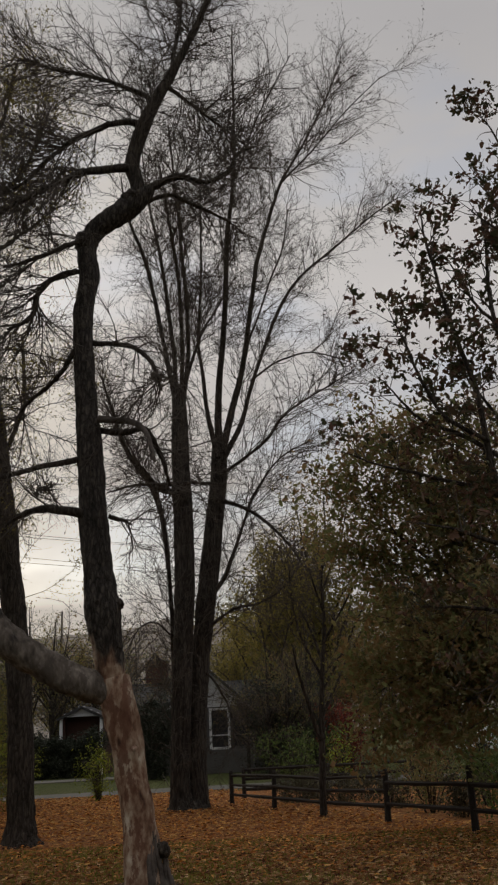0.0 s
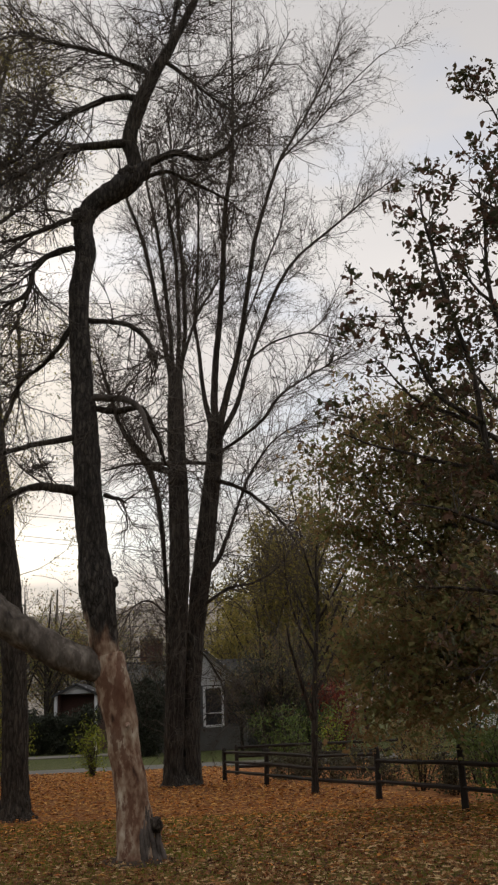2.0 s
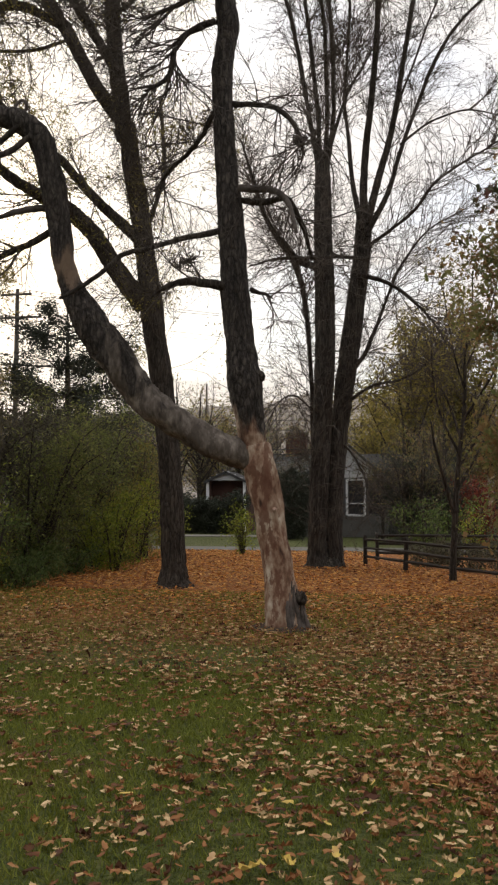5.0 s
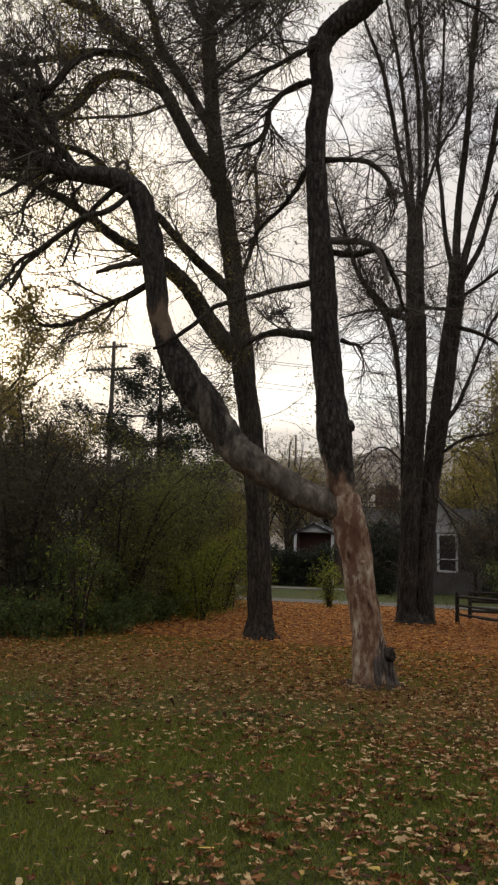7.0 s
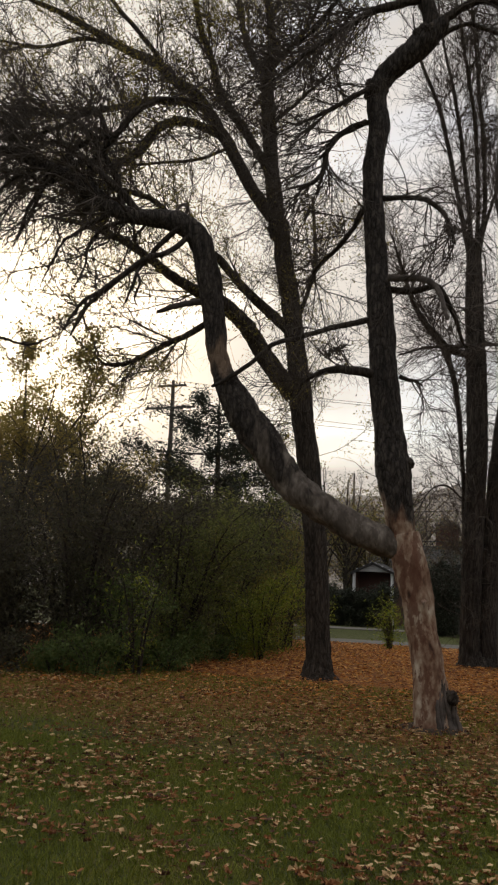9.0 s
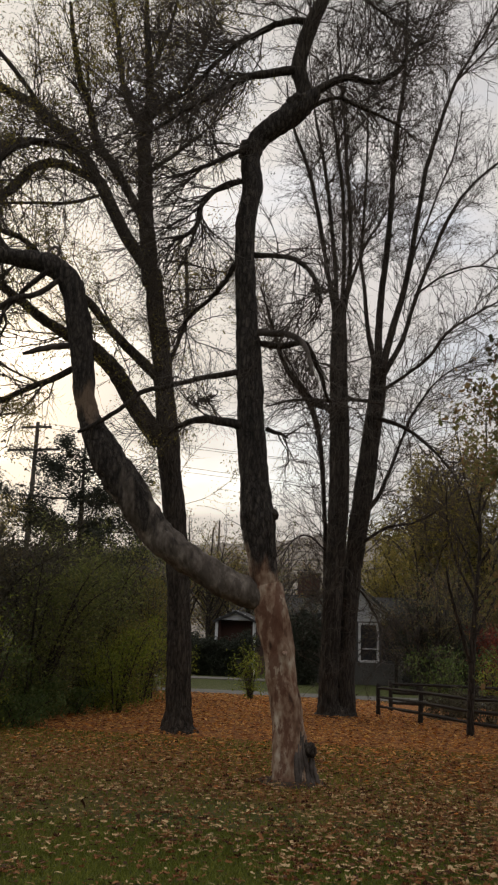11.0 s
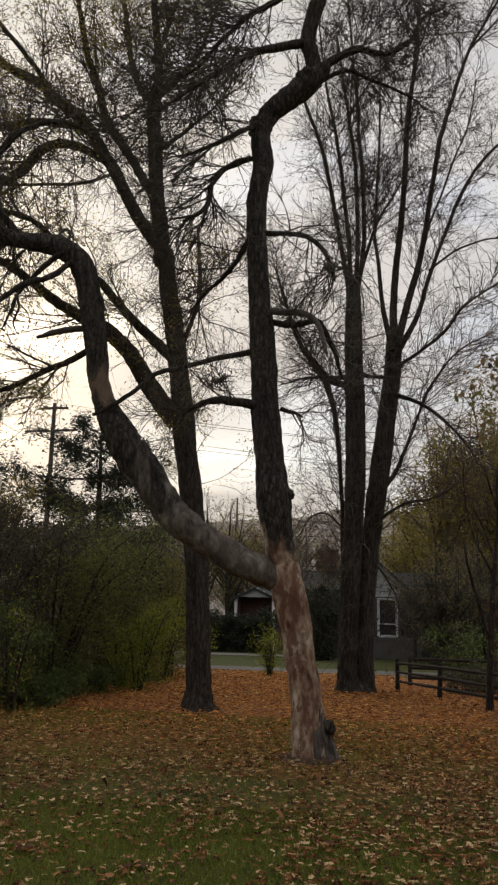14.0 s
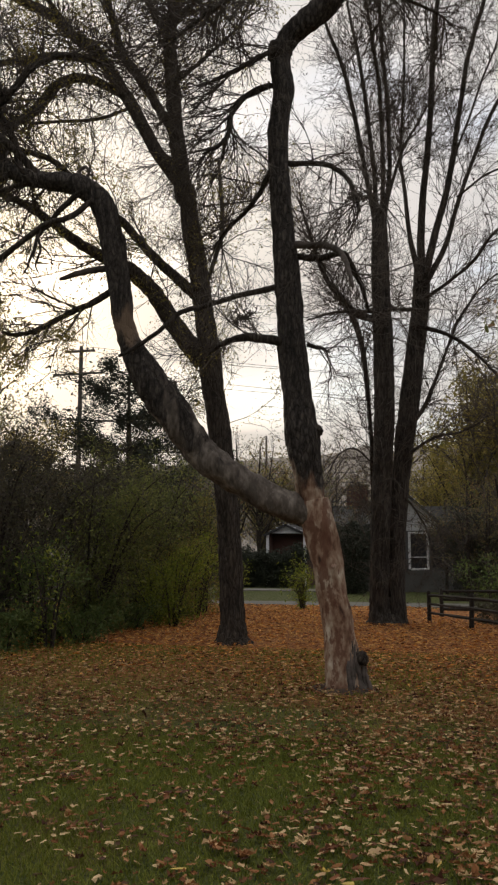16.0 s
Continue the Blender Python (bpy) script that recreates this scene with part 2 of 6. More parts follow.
def make_forked_bark(name, colours, edge_height, ragged, strip_colour, wound=None):
    """Bare wood low on the leaning trunk, dark bark above, with a ragged edge between them."""
    m = material(name, colours, 5.0, 0.85, 1.0, stretch=(1, 1, 0.5), fine=17, detail=8)
    nt = m.node_tree
    n = nt.nodes.new
    bsdf = nt.nodes["Principled BSDF"]
    wood = bsdf.inputs["Base Color"].links[0].from_socket
    co, sep, edge, grain = n("ShaderNodeTexCoord"), n("ShaderNodeSeparateXYZ"), n("ShaderNodeTexNoise"), n("ShaderNodeTexNoise")
    nt.links.new(co.outputs["Object"], sep.inputs[0])
    mp = n("ShaderNodeMapping")
    mp.inputs["Scale"].default_value = (5, 5, 1.2)
    nt.links.new(co.outputs["Object"], mp.inputs[0])
    nt.links.new(mp.outputs[0], edge.inputs["Vector"])
    edge.inputs["Scale"].default_value, edge.inputs["Detail"].default_value = 1.0, 5
    mp2 = n("ShaderNodeMapping")
    mp2.inputs["Scale"].default_value = (1, 1, 0.22)
    nt.links.new(co.outputs["Object"], mp2.inputs[0])
    nt.links.new(mp2.outputs[0], grain.inputs["Vector"])
    grain.inputs["Scale"].default_value, grain.inputs["Detail"].default_value = 22, 8
    dark = n("ShaderNodeValToRGB")
    e = dark.color_ramp.elements
    e[0].position, e[0].color = 0.35, (0.03, 0.024, 0.019, 1)
    e[1].position, e[1].color = 0.7, (0.11, 0.090, 0.074, 1)
    nt.links.new(grain.outputs[0], dark.inputs[0])
    a = n("ShaderNodeMath")
    a.operation = "MULTIPLY_ADD"
    a.inputs[1].default_value, a.inputs[2].default_value = ragged, -ragged / 2
    nt.links.new(edge.outputs[0], a.inputs[0])
    b = n("ShaderNodeMath")
    b.operation = "ADD"
    nt.links.new(a.outputs[0], b.inputs[0])
    nt.links.new(sep.outputs["Z"], b.inputs[1])
    r = n("ShaderNodeMapRange")
    r.inputs["From Min"].default_value, r.inputs["From Max"].default_value = edge_height, edge_height + 0.32
    nt.links.new(b.outputs[0], r.inputs[0])
    # torn strips of inner bark left on the bare wood
    torn, strips, peel = n("ShaderNodeTexNoise"), n("ShaderNodeMapRange"), n("ShaderNodeMix")
    mp3 = n("ShaderNodeMapping")
    mp3.inputs["Scale"].default_value = (1, 1, 0.38)
    nt.links.new(co.outputs["Object"], mp3.inputs[0])
    nt.links.new(mp3.outputs[0], torn.inputs["Vector"])
    torn.inputs["Scale"].default_value, torn.inputs["Detail"].default_value, torn.inputs["Roughness"].default_value = 8.5, 7, 0.65
    strips.inputs["From Min"].default_value, strips.inputs["From Max"].default_value = 0.535, 0.575
    strips.inputs["To Max"].default_value = 0.8
    nt.links.new(torn.outputs[0], strips.inputs[0])
    peel.data_type = "RGBA"
    nt.links.new(strips.outputs[0], peel.inputs[0])
    nt.links.new(wood, peel.inputs[6])
    peel.inputs[7].default_value = (*strip_colour, 1)
    # plates of the dark bark
    plates, fissure, split = n("ShaderNodeTexVoronoi"), n("ShaderNodeMapRange"), n("ShaderNodeMix")
    mp4 = n("ShaderNodeMapping")
    mp4.inputs["Scale"].default_value = (1, 1, 0.4)
    nt.links.new(co.outputs["Object"], mp4.inputs[0])
    bend, bent = n("ShaderNodeVectorMath"), n("ShaderNodeVectorMath")
    bend.operation, bent.operation = "SCALE", "ADD"
    bend.inputs["Scale"].default_value = 0.12
    nt.links.new(torn.outputs["Color"], bend.inputs[0])
    nt.links.new(mp4.outputs[0], bent.inputs[0])
    nt.links.new(bend.outputs[0], bent.inputs[1])
    plates.feature = "DISTANCE_TO_EDGE"
    plates.inputs["Scale"].default_value = 17
    nt.links.new(bent.outputs[0], plates.inputs["Vector"])
    fissure.inputs["From Max"].default_value, fissure.inputs["To Min"].default_value = 0.25, 0.4
    nt.links.new(plates.outputs["Distance"], fissure.inputs[0])
    split.data_type, split.blend_type = "RGBA", "MULTIPLY"
    split.inputs[0].default_value = 1.0
    nt.links.new(dark.outputs[0], split.inputs[6])
    nt.links.new(fissure.outputs[0], split.inputs[7])
    mix = n("ShaderNodeMix")
    mix.data_type = "RGBA"
    nt.links.new(r.outputs[0], mix.inputs[0])
    nt.links.new(peel.outputs[2], mix.inputs[6])
    nt.links.new(split.outputs[2], mix.inputs[7])
    nt.links.new(mix.outputs[2], bsdf.inputs["Base Color"])
    # the plates stand out where the bark is left
    lift, bp2 = n("ShaderNodeMath"), n("ShaderNodeBump")
    lift.operation = "MULTIPLY"
    nt.links.new(fissure.outputs[0], lift.inputs[0])
    nt.links.new(r.outputs[0], lift.inputs[1])
    bp2.inputs["Strength"].default_value, bp2.inputs["Distance"].default_value = 0.9, 0.03
    nt.links.new(lift.outputs[0], bp2.inputs["Height"])
    nt.links.new(bsdf.inputs["Normal"].links[0].from_socket, bp2.inputs["Normal"])
    nt.links.new(bp2.outputs[0], bsdf.inputs["Normal"])
    if wound:
        # a scar of bare tan wood between two heights
        away, patch, r2, scar = n("ShaderNodeMath"), n("ShaderNodeMath"), n("ShaderNodeMapRange"), n("ShaderNodeMix")
        away.operation = "SUBTRACT"
        away.inputs[1].default_value = wound
        nt.links.new(sep.outputs["Z"], away.inputs[0])
        size = n("ShaderNodeMath")
        size.operation = "ABSOLUTE"
        nt.links.new(away.outputs[0], size.inputs[0])
        patch.operation = "MULTIPLY_ADD"
        patch.inputs[1].default_value = 0.9
        nt.links.new(edge.outputs[0], patch.inputs[0])
        nt.links.new(size.outputs[0], patch.inputs[2])
        r2.inputs["From Min"].default_value, r2.inputs["From Max"].default_value = 0.74, 0.60
        nt.links.new(patch.outputs[0], r2.inputs[0])
        scar.data_type = "RGBA"
        nt.links.new(r2.outputs[0], scar.inputs[0])
        nt.links.new(mix.outputs[2], scar.inputs[6])
        scar.inputs[7].default_value = (0.21, 0.145, 0.098, 1)
        nt.links.new(scar.outputs[2], bsdf.inputs["Base Color"])
    return m


FORKED_BARK = make_forked_bark("peeling_bark", ((0.045, 0.022, 0.014), (0.15, 0.080, 0.048), (0.25, 0.160, 0.105), (0.36, 0.275, 0.195), (0.50, 0.42, 0.32)), 2.55, 2.0, (0.12, 0.052, 0.030))
LIMB_BARK = make_forked_bark("limb_bark", ((0.03, 0.023, 0.017), (0.08, 0.064, 0.050), (0.15, 0.124, 0.10), (0.24, 0.205, 0.168)), 3.4, 4.0, (0.075, 0.06, 0.047), wound=4.86)


def make_ground_material():
    """Lawn close by, worn soil, and broken leaf matter that thickens under the trees."""
    m = bpy.data.materials.new("lawn_and_litter")
    m.use_nodes = True
    nt = m.node_tree
    n = nt.nodes.new
    bsdf = nt.nodes["Principled BSDF"]
    co = n("ShaderNodeTexCoord")
    def noise_ramp(scale, stops, detail=5):
        t, r = n("ShaderNodeTexNoise"), n("ShaderNodeValToRGB")
        t.inputs["Scale"].default_value, t.inputs["Detail"].default_value = scale, detail
        nt.links.new(co.outputs["Object"], t.inputs["Vector"])
        e = r.color_ramp.elements
        e[0].position, e[0].color = stops[0][0], (*stops[0][1], 1)
        e[1].position, e[1].color = stops[-1][0], (*stops[-1][1], 1)
        for p, c in stops[1:-1]:
            x = e.new(p)
            x.color = (*c, 1)
        nt.links.new(t.outputs[0], r.inputs[0])
        return t, r
    _, lawn = noise_ramp(22, ((0.3, (0.022, 0.029, 0.008)), (0.5, (0.052, 0.062, 0.015)), (0.7, (0.088, 0.086, 0.026))))
    _, litter = noise_ramp(11, ((0.32, (0.06, 0.025, 0.010)), (0.45, (0.17, 0.065, 0.02)), (0.55, (0.28, 0.12, 0.034)), (0.68, (0.36, 0.2, 0.075))), 8)
    sep = n("ShaderNodeSeparateXYZ")
    nt.links.new(co.outputs["Object"], sep.inputs[0])
    patch = n("ShaderNodeTexNoise")
    patch.inputs["Scale"].default_value, patch.inputs["Detail"].default_value = 0.5, 6
    nt.links.new(co.outputs["Object"], patch.inputs["Vector"])
    a = n("ShaderNodeMapRange")
    a.inputs["From Min"].default_value, a.inputs["From Max"].default_value = 7.5, 14.5
    nt.links.new(sep.outputs["Y"], a.inputs[0])
    b = n("ShaderNodeMath")
    b.operation = "ADD"
    nt.links.new(a.outputs[0], b.inputs[0])
    nt.links.new(patch.outputs[0], b.inputs[1])
    far = n("ShaderNodeMapRange")
    far.inputs["From Min"].default_value, far.inputs["From Max"].default_value = 26.0, 27.5
    far.inputs["To Min"].default_value, far.inputs["To Max"].default_value = 0.0, 1.2
    nt.links.new(sep.outputs["Y"], far.inputs[0])
    c = n("ShaderNodeMath")
    c.operation = "SUBTRACT"
    nt.links.new(b.outputs[0], c.inputs[0])
    nt.links.new(far.outputs[0], c.inputs[1])
    r = n("ShaderNodeMapRange")
    r.inputs["From Min"].default_value, r.inputs["From Max"].default_value = 0.55, 1.1
    nt.links.new(c.outputs[0], r.inputs[0])
    mix = n("ShaderNodeMix")
    mix.data_type = "RGBA"
    nt.links.new(r.outputs[0], mix.inputs[0])
    nt.links.new(lawn.outputs[0], mix.inputs[6])
    nt.links.new(litter.outputs[0], mix.inputs[7])
    nt.links.new(mix.outputs[2], bsdf.inputs["Base Color"])
    bsdf.inputs["Roughness"].default_value = 0.95
    bsdf.inputs["Specular IOR Level"].default_value = 0.15
    grain, _ = noise_ramp(30, ((0, (0, 0, 0)), (1, (1, 1, 1))), 6)
    bp = n("ShaderNodeBump")
    bp.inputs["Strength"].default_value, bp.inputs["Distance"].default_value = 0.8, 0.05
    nt.links.new(grain.outputs[0], bp.inputs["Height"])
    nt.links.new(bp.outputs[0], bsdf.inputs["Normal"])
    return m


GROUND = make_ground_material()

# ---- mesh helpers ----
rng = np.random.default_rng(7)


def mesh_of(name, verts, faces, mat, smooth=True):
    """A mesh from an (n, 3) array and an (m, k) array of corners."""
    verts, faces = np.asarray(verts, np.float32).reshape(-1, 3), np.asarray(faces, np.int32)
    m, k = faces.shape
    me = bpy.data.meshes.new(name)
    me.vertices.add(len(verts))
    me.vertices.foreach_set("co", verts.ravel())
    me.loops.add(m * k)
    me.loops.foreach_set("vertex_index", faces.ravel())
    me.polygons.add(m)
    me.polygons.foreach_set("loop_start", np.arange(0, m * k, k, dtype=np.int32))
    me.polygons.foreach_set("use_smooth", np.full(m, smooth))
    me.update(calc_edges=True)
    me.materials.append(mat)
    return me


def part_np(name, verts, faces, mat, parent, label="", smooth=True):
    ob = new(name, mesh_of(name, verts, faces, mat, smooth))
    ob.parent = parent
    return tagged(ob, label)


def part(name, bm, mat, parent, label=""):
    me = bpy.data.meshes.new(name)
    bm.to_mesh(me)
    bm.free()
    me.materials.append(mat)
    ob = new(name, me)
    ob.parent = parent
    return tagged(ob, label)


def thing(name, label, category, at=(0, 0, 0), group="", kind=""):
    ob = new(name)
    ob.location = at
    ob.empty_display_size = 0.2
    return tagged(ob, label, category, group, kind)


def box(bm, x0, y0, z0, x1, y1, z1, bevel=0.0):
    m = Matrix.Translation(((x0 + x1) / 2, (y0 + y1) / 2, (z0 + z1) / 2)) @ Matrix.Diagonal((x1 - x0, y1 - y0, z1 - z0, 1))
    r = bmesh.ops.create_cube(bm, size=1, matrix=m)
    if bevel:
        bmesh.ops.bevel(bm, geom=list({e for v in r["verts"] for e in v.link_edges}), offset=bevel, segments=1, affect="EDGES")
    return bm


def tubes(P, R, sides=3):
    """Thin tubes along m lines of k points."""
    m, k, _ = P.shape
    T = np.gradient(P, axis=1)
    T /= np.linalg.norm(T, axis=2, keepdims=True) + 1e-9
    ref = np.array([0.25, 0.95, 0.15])
    U = np.cross(T, ref)
    U /= np.linalg.norm(U, axis=2, keepdims=True) + 1e-9
    W = np.cross(T, U)
    a = np.arange(sides) * 2 * np.pi / sides
    V = P[:, :, None] + R[:, :, None, None] * (U[:, :, None] * np.cos(a)[:, None] + W[:, :, None] * np.sin(a)[:, None])
    base = np.arange(m * k * sides).reshape(m, k, sides)
    nxt = np.roll(base, -1, axis=2)
    F = np.stack([base[:, :-1], nxt[:, :-1], nxt[:, 1:], base[:, 1:]], axis=-1).reshape(-1, 4)
    return V.reshape(-1, 3), F


def spline(points, per=5):
    """Catmull-Rom through rows of any width."""
    p = np.asarray(points, float)
    q = np.vstack([2 * p[0] - p[1], p, 2 * p[-1] - p[-2]])
    out = []
    for i in range(len(p) - 1):
        a, b, c, d = q[i:i + 4]
        t = np.arange(per)[:, None] / per
        out.append(0.5 * (2 * b + (c - a) * t + (2 * a - 5 * b + 4 * c - d) * t ** 2 + (3 * b - a - 3 * c + d) * t ** 3))
    out.append(p[-1:])
    return np.vstack(out)


BOUGHS = {}
# how much thinner the limbs of a tree are than the lines drawn for them
SLIM = {("multi_stem_tree", "limb"): 0.72, ("multi_stem_tree", "stem"): 0.86, ("tall_tree", "limb"): 0.86, ("tall_tree", "stem"): 0.95, ("forked_tree", "crook"): 0.78, ("forked_tree", "stub"): 0.8}


def limb(tree, name, look_of, points):
    """A tapered, slightly knobbly trunk or limb along points (x, y, z, radius)."""
    thick = max(p[3] for p in points)
    slim = SLIM.get((tree.name, look_of), 1.0)
    s = spline(points, 18 if thick > 0.12 else (6 if thick > 0.03 else 4))
    P, R = s[:, :3].copy(), np.maximum(s[:, 3] * slim, 0.004)
    if look_of in ("limb", "bare", "stub", "crook"):
        w = np.cumsum(rng.normal(0, 1, P.shape), axis=0)
        w -= np.linspace(w[0], w[-1], len(w))
        P += w * (0.004 + 0.05 * R.mean()) * (8 / 18 if thick > 0.12 else 1.0)
    sides = 40 if thick > 0.12 else 8
    V, F = tubes(P[None], R[None], sides)
    if thick > 0.05:
        rough = 0.075
        c = np.repeat(P, sides, axis=0)
        rr = np.repeat(R, sides)
        for i, v in enumerate(V):
            d = v - c[i]
            q = Vector((v[0] * 5, v[1] * 5, v[2] * 1.6))
            swell = (rough * 2.2 * noise.noise(q) + 0.09 * noise.noise(q * 2.3)) * (1.0 if tree.name == "forked_tree" else 0.4)
            ridge = (0.11 if thick > 0.12 else 0.05) * (0.5 - 2 * abs(noise.noise(Vector((v[0] * 17, v[1] * 17, v[2] * 3.5)))))
            fleck = 0.035 * noise.noise(Vector((v[0] * 40, v[1] * 40, v[2] * 16)))
            bare = look_of == "pale" or (look_of == "palelimb" and v[2] < 3.2)
            V[i] = c[i] + d * (1 + swell + (0.3 if bare else 1.0) * ridge + fleck)
    cap = len(V)
    V = np.vstack([V, P[-1:] + (P[-1] - P[-2]) * 0.2])
    k = len(P)
    end = np.arange((k - 1) * sides, k * sides)
    tri = np.stack([end, np.roll(end, -1), np.full(sides, cap), np.full(sides, cap)], axis=1)
    mat = {"pale": FORKED_BARK, "wound": BARE_WOOD, "palelimb": LIMB_BARK, "stub": LIMB_WOOD}.get(look_of, BARK)
    if look_of == "stem" and tree.name.startswith("forked"):
        mat = FORKED_BARK
    if look_of in ("stem", "top") and tree.name.startswith("multi"):
        mat = BARK_GREY
    me = bpy.data.meshes.new(name)
    me.from_pydata([tuple(v) for v in V], [], [tuple(int(i) for i in f) for f in F] + [tuple(int(i) for i in f[:3]) for f in tri])
    for poly in me.polygons:
        poly.use_smooth = True
    me.materials.append(mat)
    ob = new(name, me)
    ob.parent = tree
    ob.matrix_parent_inverse = Matrix.Translation(-tree.location)
    BOUGHS.setdefault(tree.name, []).append((look_of, P, R))
    return ob


def unit(v):
    return v / (np.linalg.norm(v, axis=-1, keepdims=True) + 1e-9)


def grow(parents, density, length, radius, spread=0.8, wander=0.25, pull=(0, 0, 0.1), points=5, start=0.15):
    """Side shoots on lines: a list of (P, R). density: shoots a metre; returns arrays P, R."""
    base, way, top = [], [], []
    for P, R in parents:
        seg = np.linalg.norm(np.diff(P, axis=0), axis=1)
        cum = np.concatenate([[0], np.cumsum(seg)])
        n = rng.poisson(density * cum[-1] * (1 - start))
        if n == 0:
            continue
        s = (start + (1 - start) * rng.random(n)) * cum[-1]
        i = np.clip(np.searchsorted(cum, s) - 1, 0, len(seg) - 1)
        f = ((s - cum[i]) / (seg[i] + 1e-9))[:, None]
        base.append(P[i] * (1 - f) + P[i + 1] * f)
        way.append(unit(P[i + 1] - P[i]))
        top.append(np.minimum(R[i] * 0.7, radius))
    base, way, top = np.vstack(base), np.vstack(way), np.concatenate(top)
    m = len(base)
    side = unit(np.cross(way, rng.normal(size=(m, 3))))
    d = unit(way + side * rng.normal(spread, spread * 0.35, (m, 1)) + np.array(pull))
    L = length * rng.uniform(0.35, 1.25, m)
    P = np.empty((m, points, 3))
    P[:, 0] = base
    for j in range(1, points):
        d = unit(d + rng.normal(0, wander, (m, 3)) + np.array(pull) * 0.6)
        P[:, j] = P[:, j - 1] + d * (L / (points - 1))[:, None]
    R = top[:, None] * np.linspace(1, 0.35, points)[None]
    return P, R


def as_list(P, R):
    return [(P[i], R[i]) for i in range(len(P))]


def leaf_mesh(centres, size, flat=0.0, shape="oval"):
    """Small folded leaves at the centres. flat: 1 lies on the ground."""
    m = len(centres)
    a = rng.normal(size=(m, 3))
    a[:, 2] *= 1 - flat
    a = unit(a)
    up = rng.normal(size=(m, 3)) * (1 - flat) + np.array([0, 0, 1.0]) * flat + rng.normal(size=(m, 3)) * 0.22 * flat
    b = unit(np.cross(up, a))
    c = np.cross(a, b)
    s = size * rng.uniform(0.5, 1.35, m)
    if shape == "oval":
        outline = ((-0.5, 0, 0), (0, -0.28, 0.10), (0.5, 0, 0.02), (0, 0.28, 0.10))
        faces = ((0, 1, 2, 3),)
    else:
        outline = ((-0.42, 0.0, 0), (-0.28, -0.32, 0.16), (0.0, -0.27, 0.03), (0.12, -0.38, 0.2), (0.28, -0.22, 0.03), (0.46, 0.0, 0.16),
                   (0.28, 0.22, 0.03), (0.12, 0.38, 0.2), (0.0, 0.27, 0.03), (-0.28, 0.32, 0.16))
        faces = ((0, 1, 2, 8), (0, 8, 9, 9), (2, 3, 4, 4), (2, 4, 6, 8), (4, 5, 6, 6), (6, 7, 8, 8))
    o = np.array(outline)
    curl = rng.uniform(-1.2, 2.0, (m, 1, 1))
    wide = rng.uniform(0.25, 0.85, (m, 1, 1))
    o = o[None] * np.clip(1 + rng.normal(0, 0.2, (m, len(outline), 1)), 0.6, 1.3)
    V = centres[:, None] + s[:, None, None] * (a[:, None] * o[:, :, 0:1] + b[:, None] * o[:, :, 1:2] * wide + c[:, None] * o[:, :, 2:3] * curl)
    return V, outline, faces, m


def leaves_on(name, centres, size, mat, parent, flat=0.0, shape="oval", label=""):
    V, o, faces, m = leaf_mesh(np.asarray(centres), size, flat, shape)
    k = len(o)
    if shape == "oval":
        F = (np.arange(m)[:, None] * k + np.array([[0, 1, 2, 3]])).reshape(-1, 4)
    else:
        tris = np.array([(0, 1, 2), (0, 2, 8), (0, 8, 9), (2, 3, 4), (2, 4, 6), (2, 6, 8), (4, 5, 6), (6, 7, 8)])
        F = (np.arange(m)[:, None, None] * k + tris[None]).reshape(-1, 3)
    return part_np(name, V.reshape(-1, 3), F, mat, parent, label, smooth=False)


def hang_free(ob, tree):
    """Parts of a tree are given in world places."""
    ob.matrix_parent_inverse = Matrix.Translation(-tree.location)
    return ob

# ---- the ground ----
def ground_height(x, y):
    return 0.02 * noise.noise(Vector((x * 0.4, y * 0.4, 0))) if y < 26 else 0.0


def make_ground():
    xs = np.concatenate([[-900, -400, -150, -60], np.linspace(-30, 20, 101), [40, 150, 400, 900]])
    ys = np.concatenate([[-300, -60, -10], np.linspace(0, 26, 66), [27, 30, 40, 60, 120, 300, 900, 3000]])
    V = [(x, y, ground_height(x, y) if -30 <= x <= 20 and 0 <= y else 0.0) for y in ys for x in xs]
    w = len(xs)
    F = [(j * w + i, j * w + i + 1, (j + 1) * w + i + 1, (j + 1) * w + i) for j in range(len(ys) - 1) for i in range(w - 1)]
    ob = new("ground", mesh_of("ground", V, F, GROUND))
    return tagged(ob, "green lawn strewn with orange and brown autumn leaves", "lawn", kind="structure")


ground = make_ground()

# ---- the trees ----
forked_tree = thing("forked_tree", "leaning bare tree with stripped pale trunk forking low", "tree", (-1.5, 10.95, 0))
tall_tree = thing("tall_tree", "dark straight bare tree with ascending limbs standing in leaves", "tree", (-4.3, 15.6, 0))
multi_tree = thing("multi_stem_tree", "large grey twin-trunked bare tree with many upright stems", "tree", (-1.8, 20.8, 0))
small_tree = thing("small_tree", "slender young tree with sparse yellowing leaves by the fence", "tree", (1.1, 17.7, 0))
limb(forked_tree, "trunk", "pale", ((-1.52, 10.95, -0.05, 0.315), (-1.52, 10.95, 0.03, 0.262), (-1.54, 10.95, 0.23, 0.225), (-1.60, 10.95, 0.83, 0.200), (-1.69, 10.95, 1.35, 0.197), (-1.77, 10.95, 1.81, 0.209), (-1.86, 10.95, 2.17, 0.222), (-1.92, 10.95, 2.42, 0.191)))
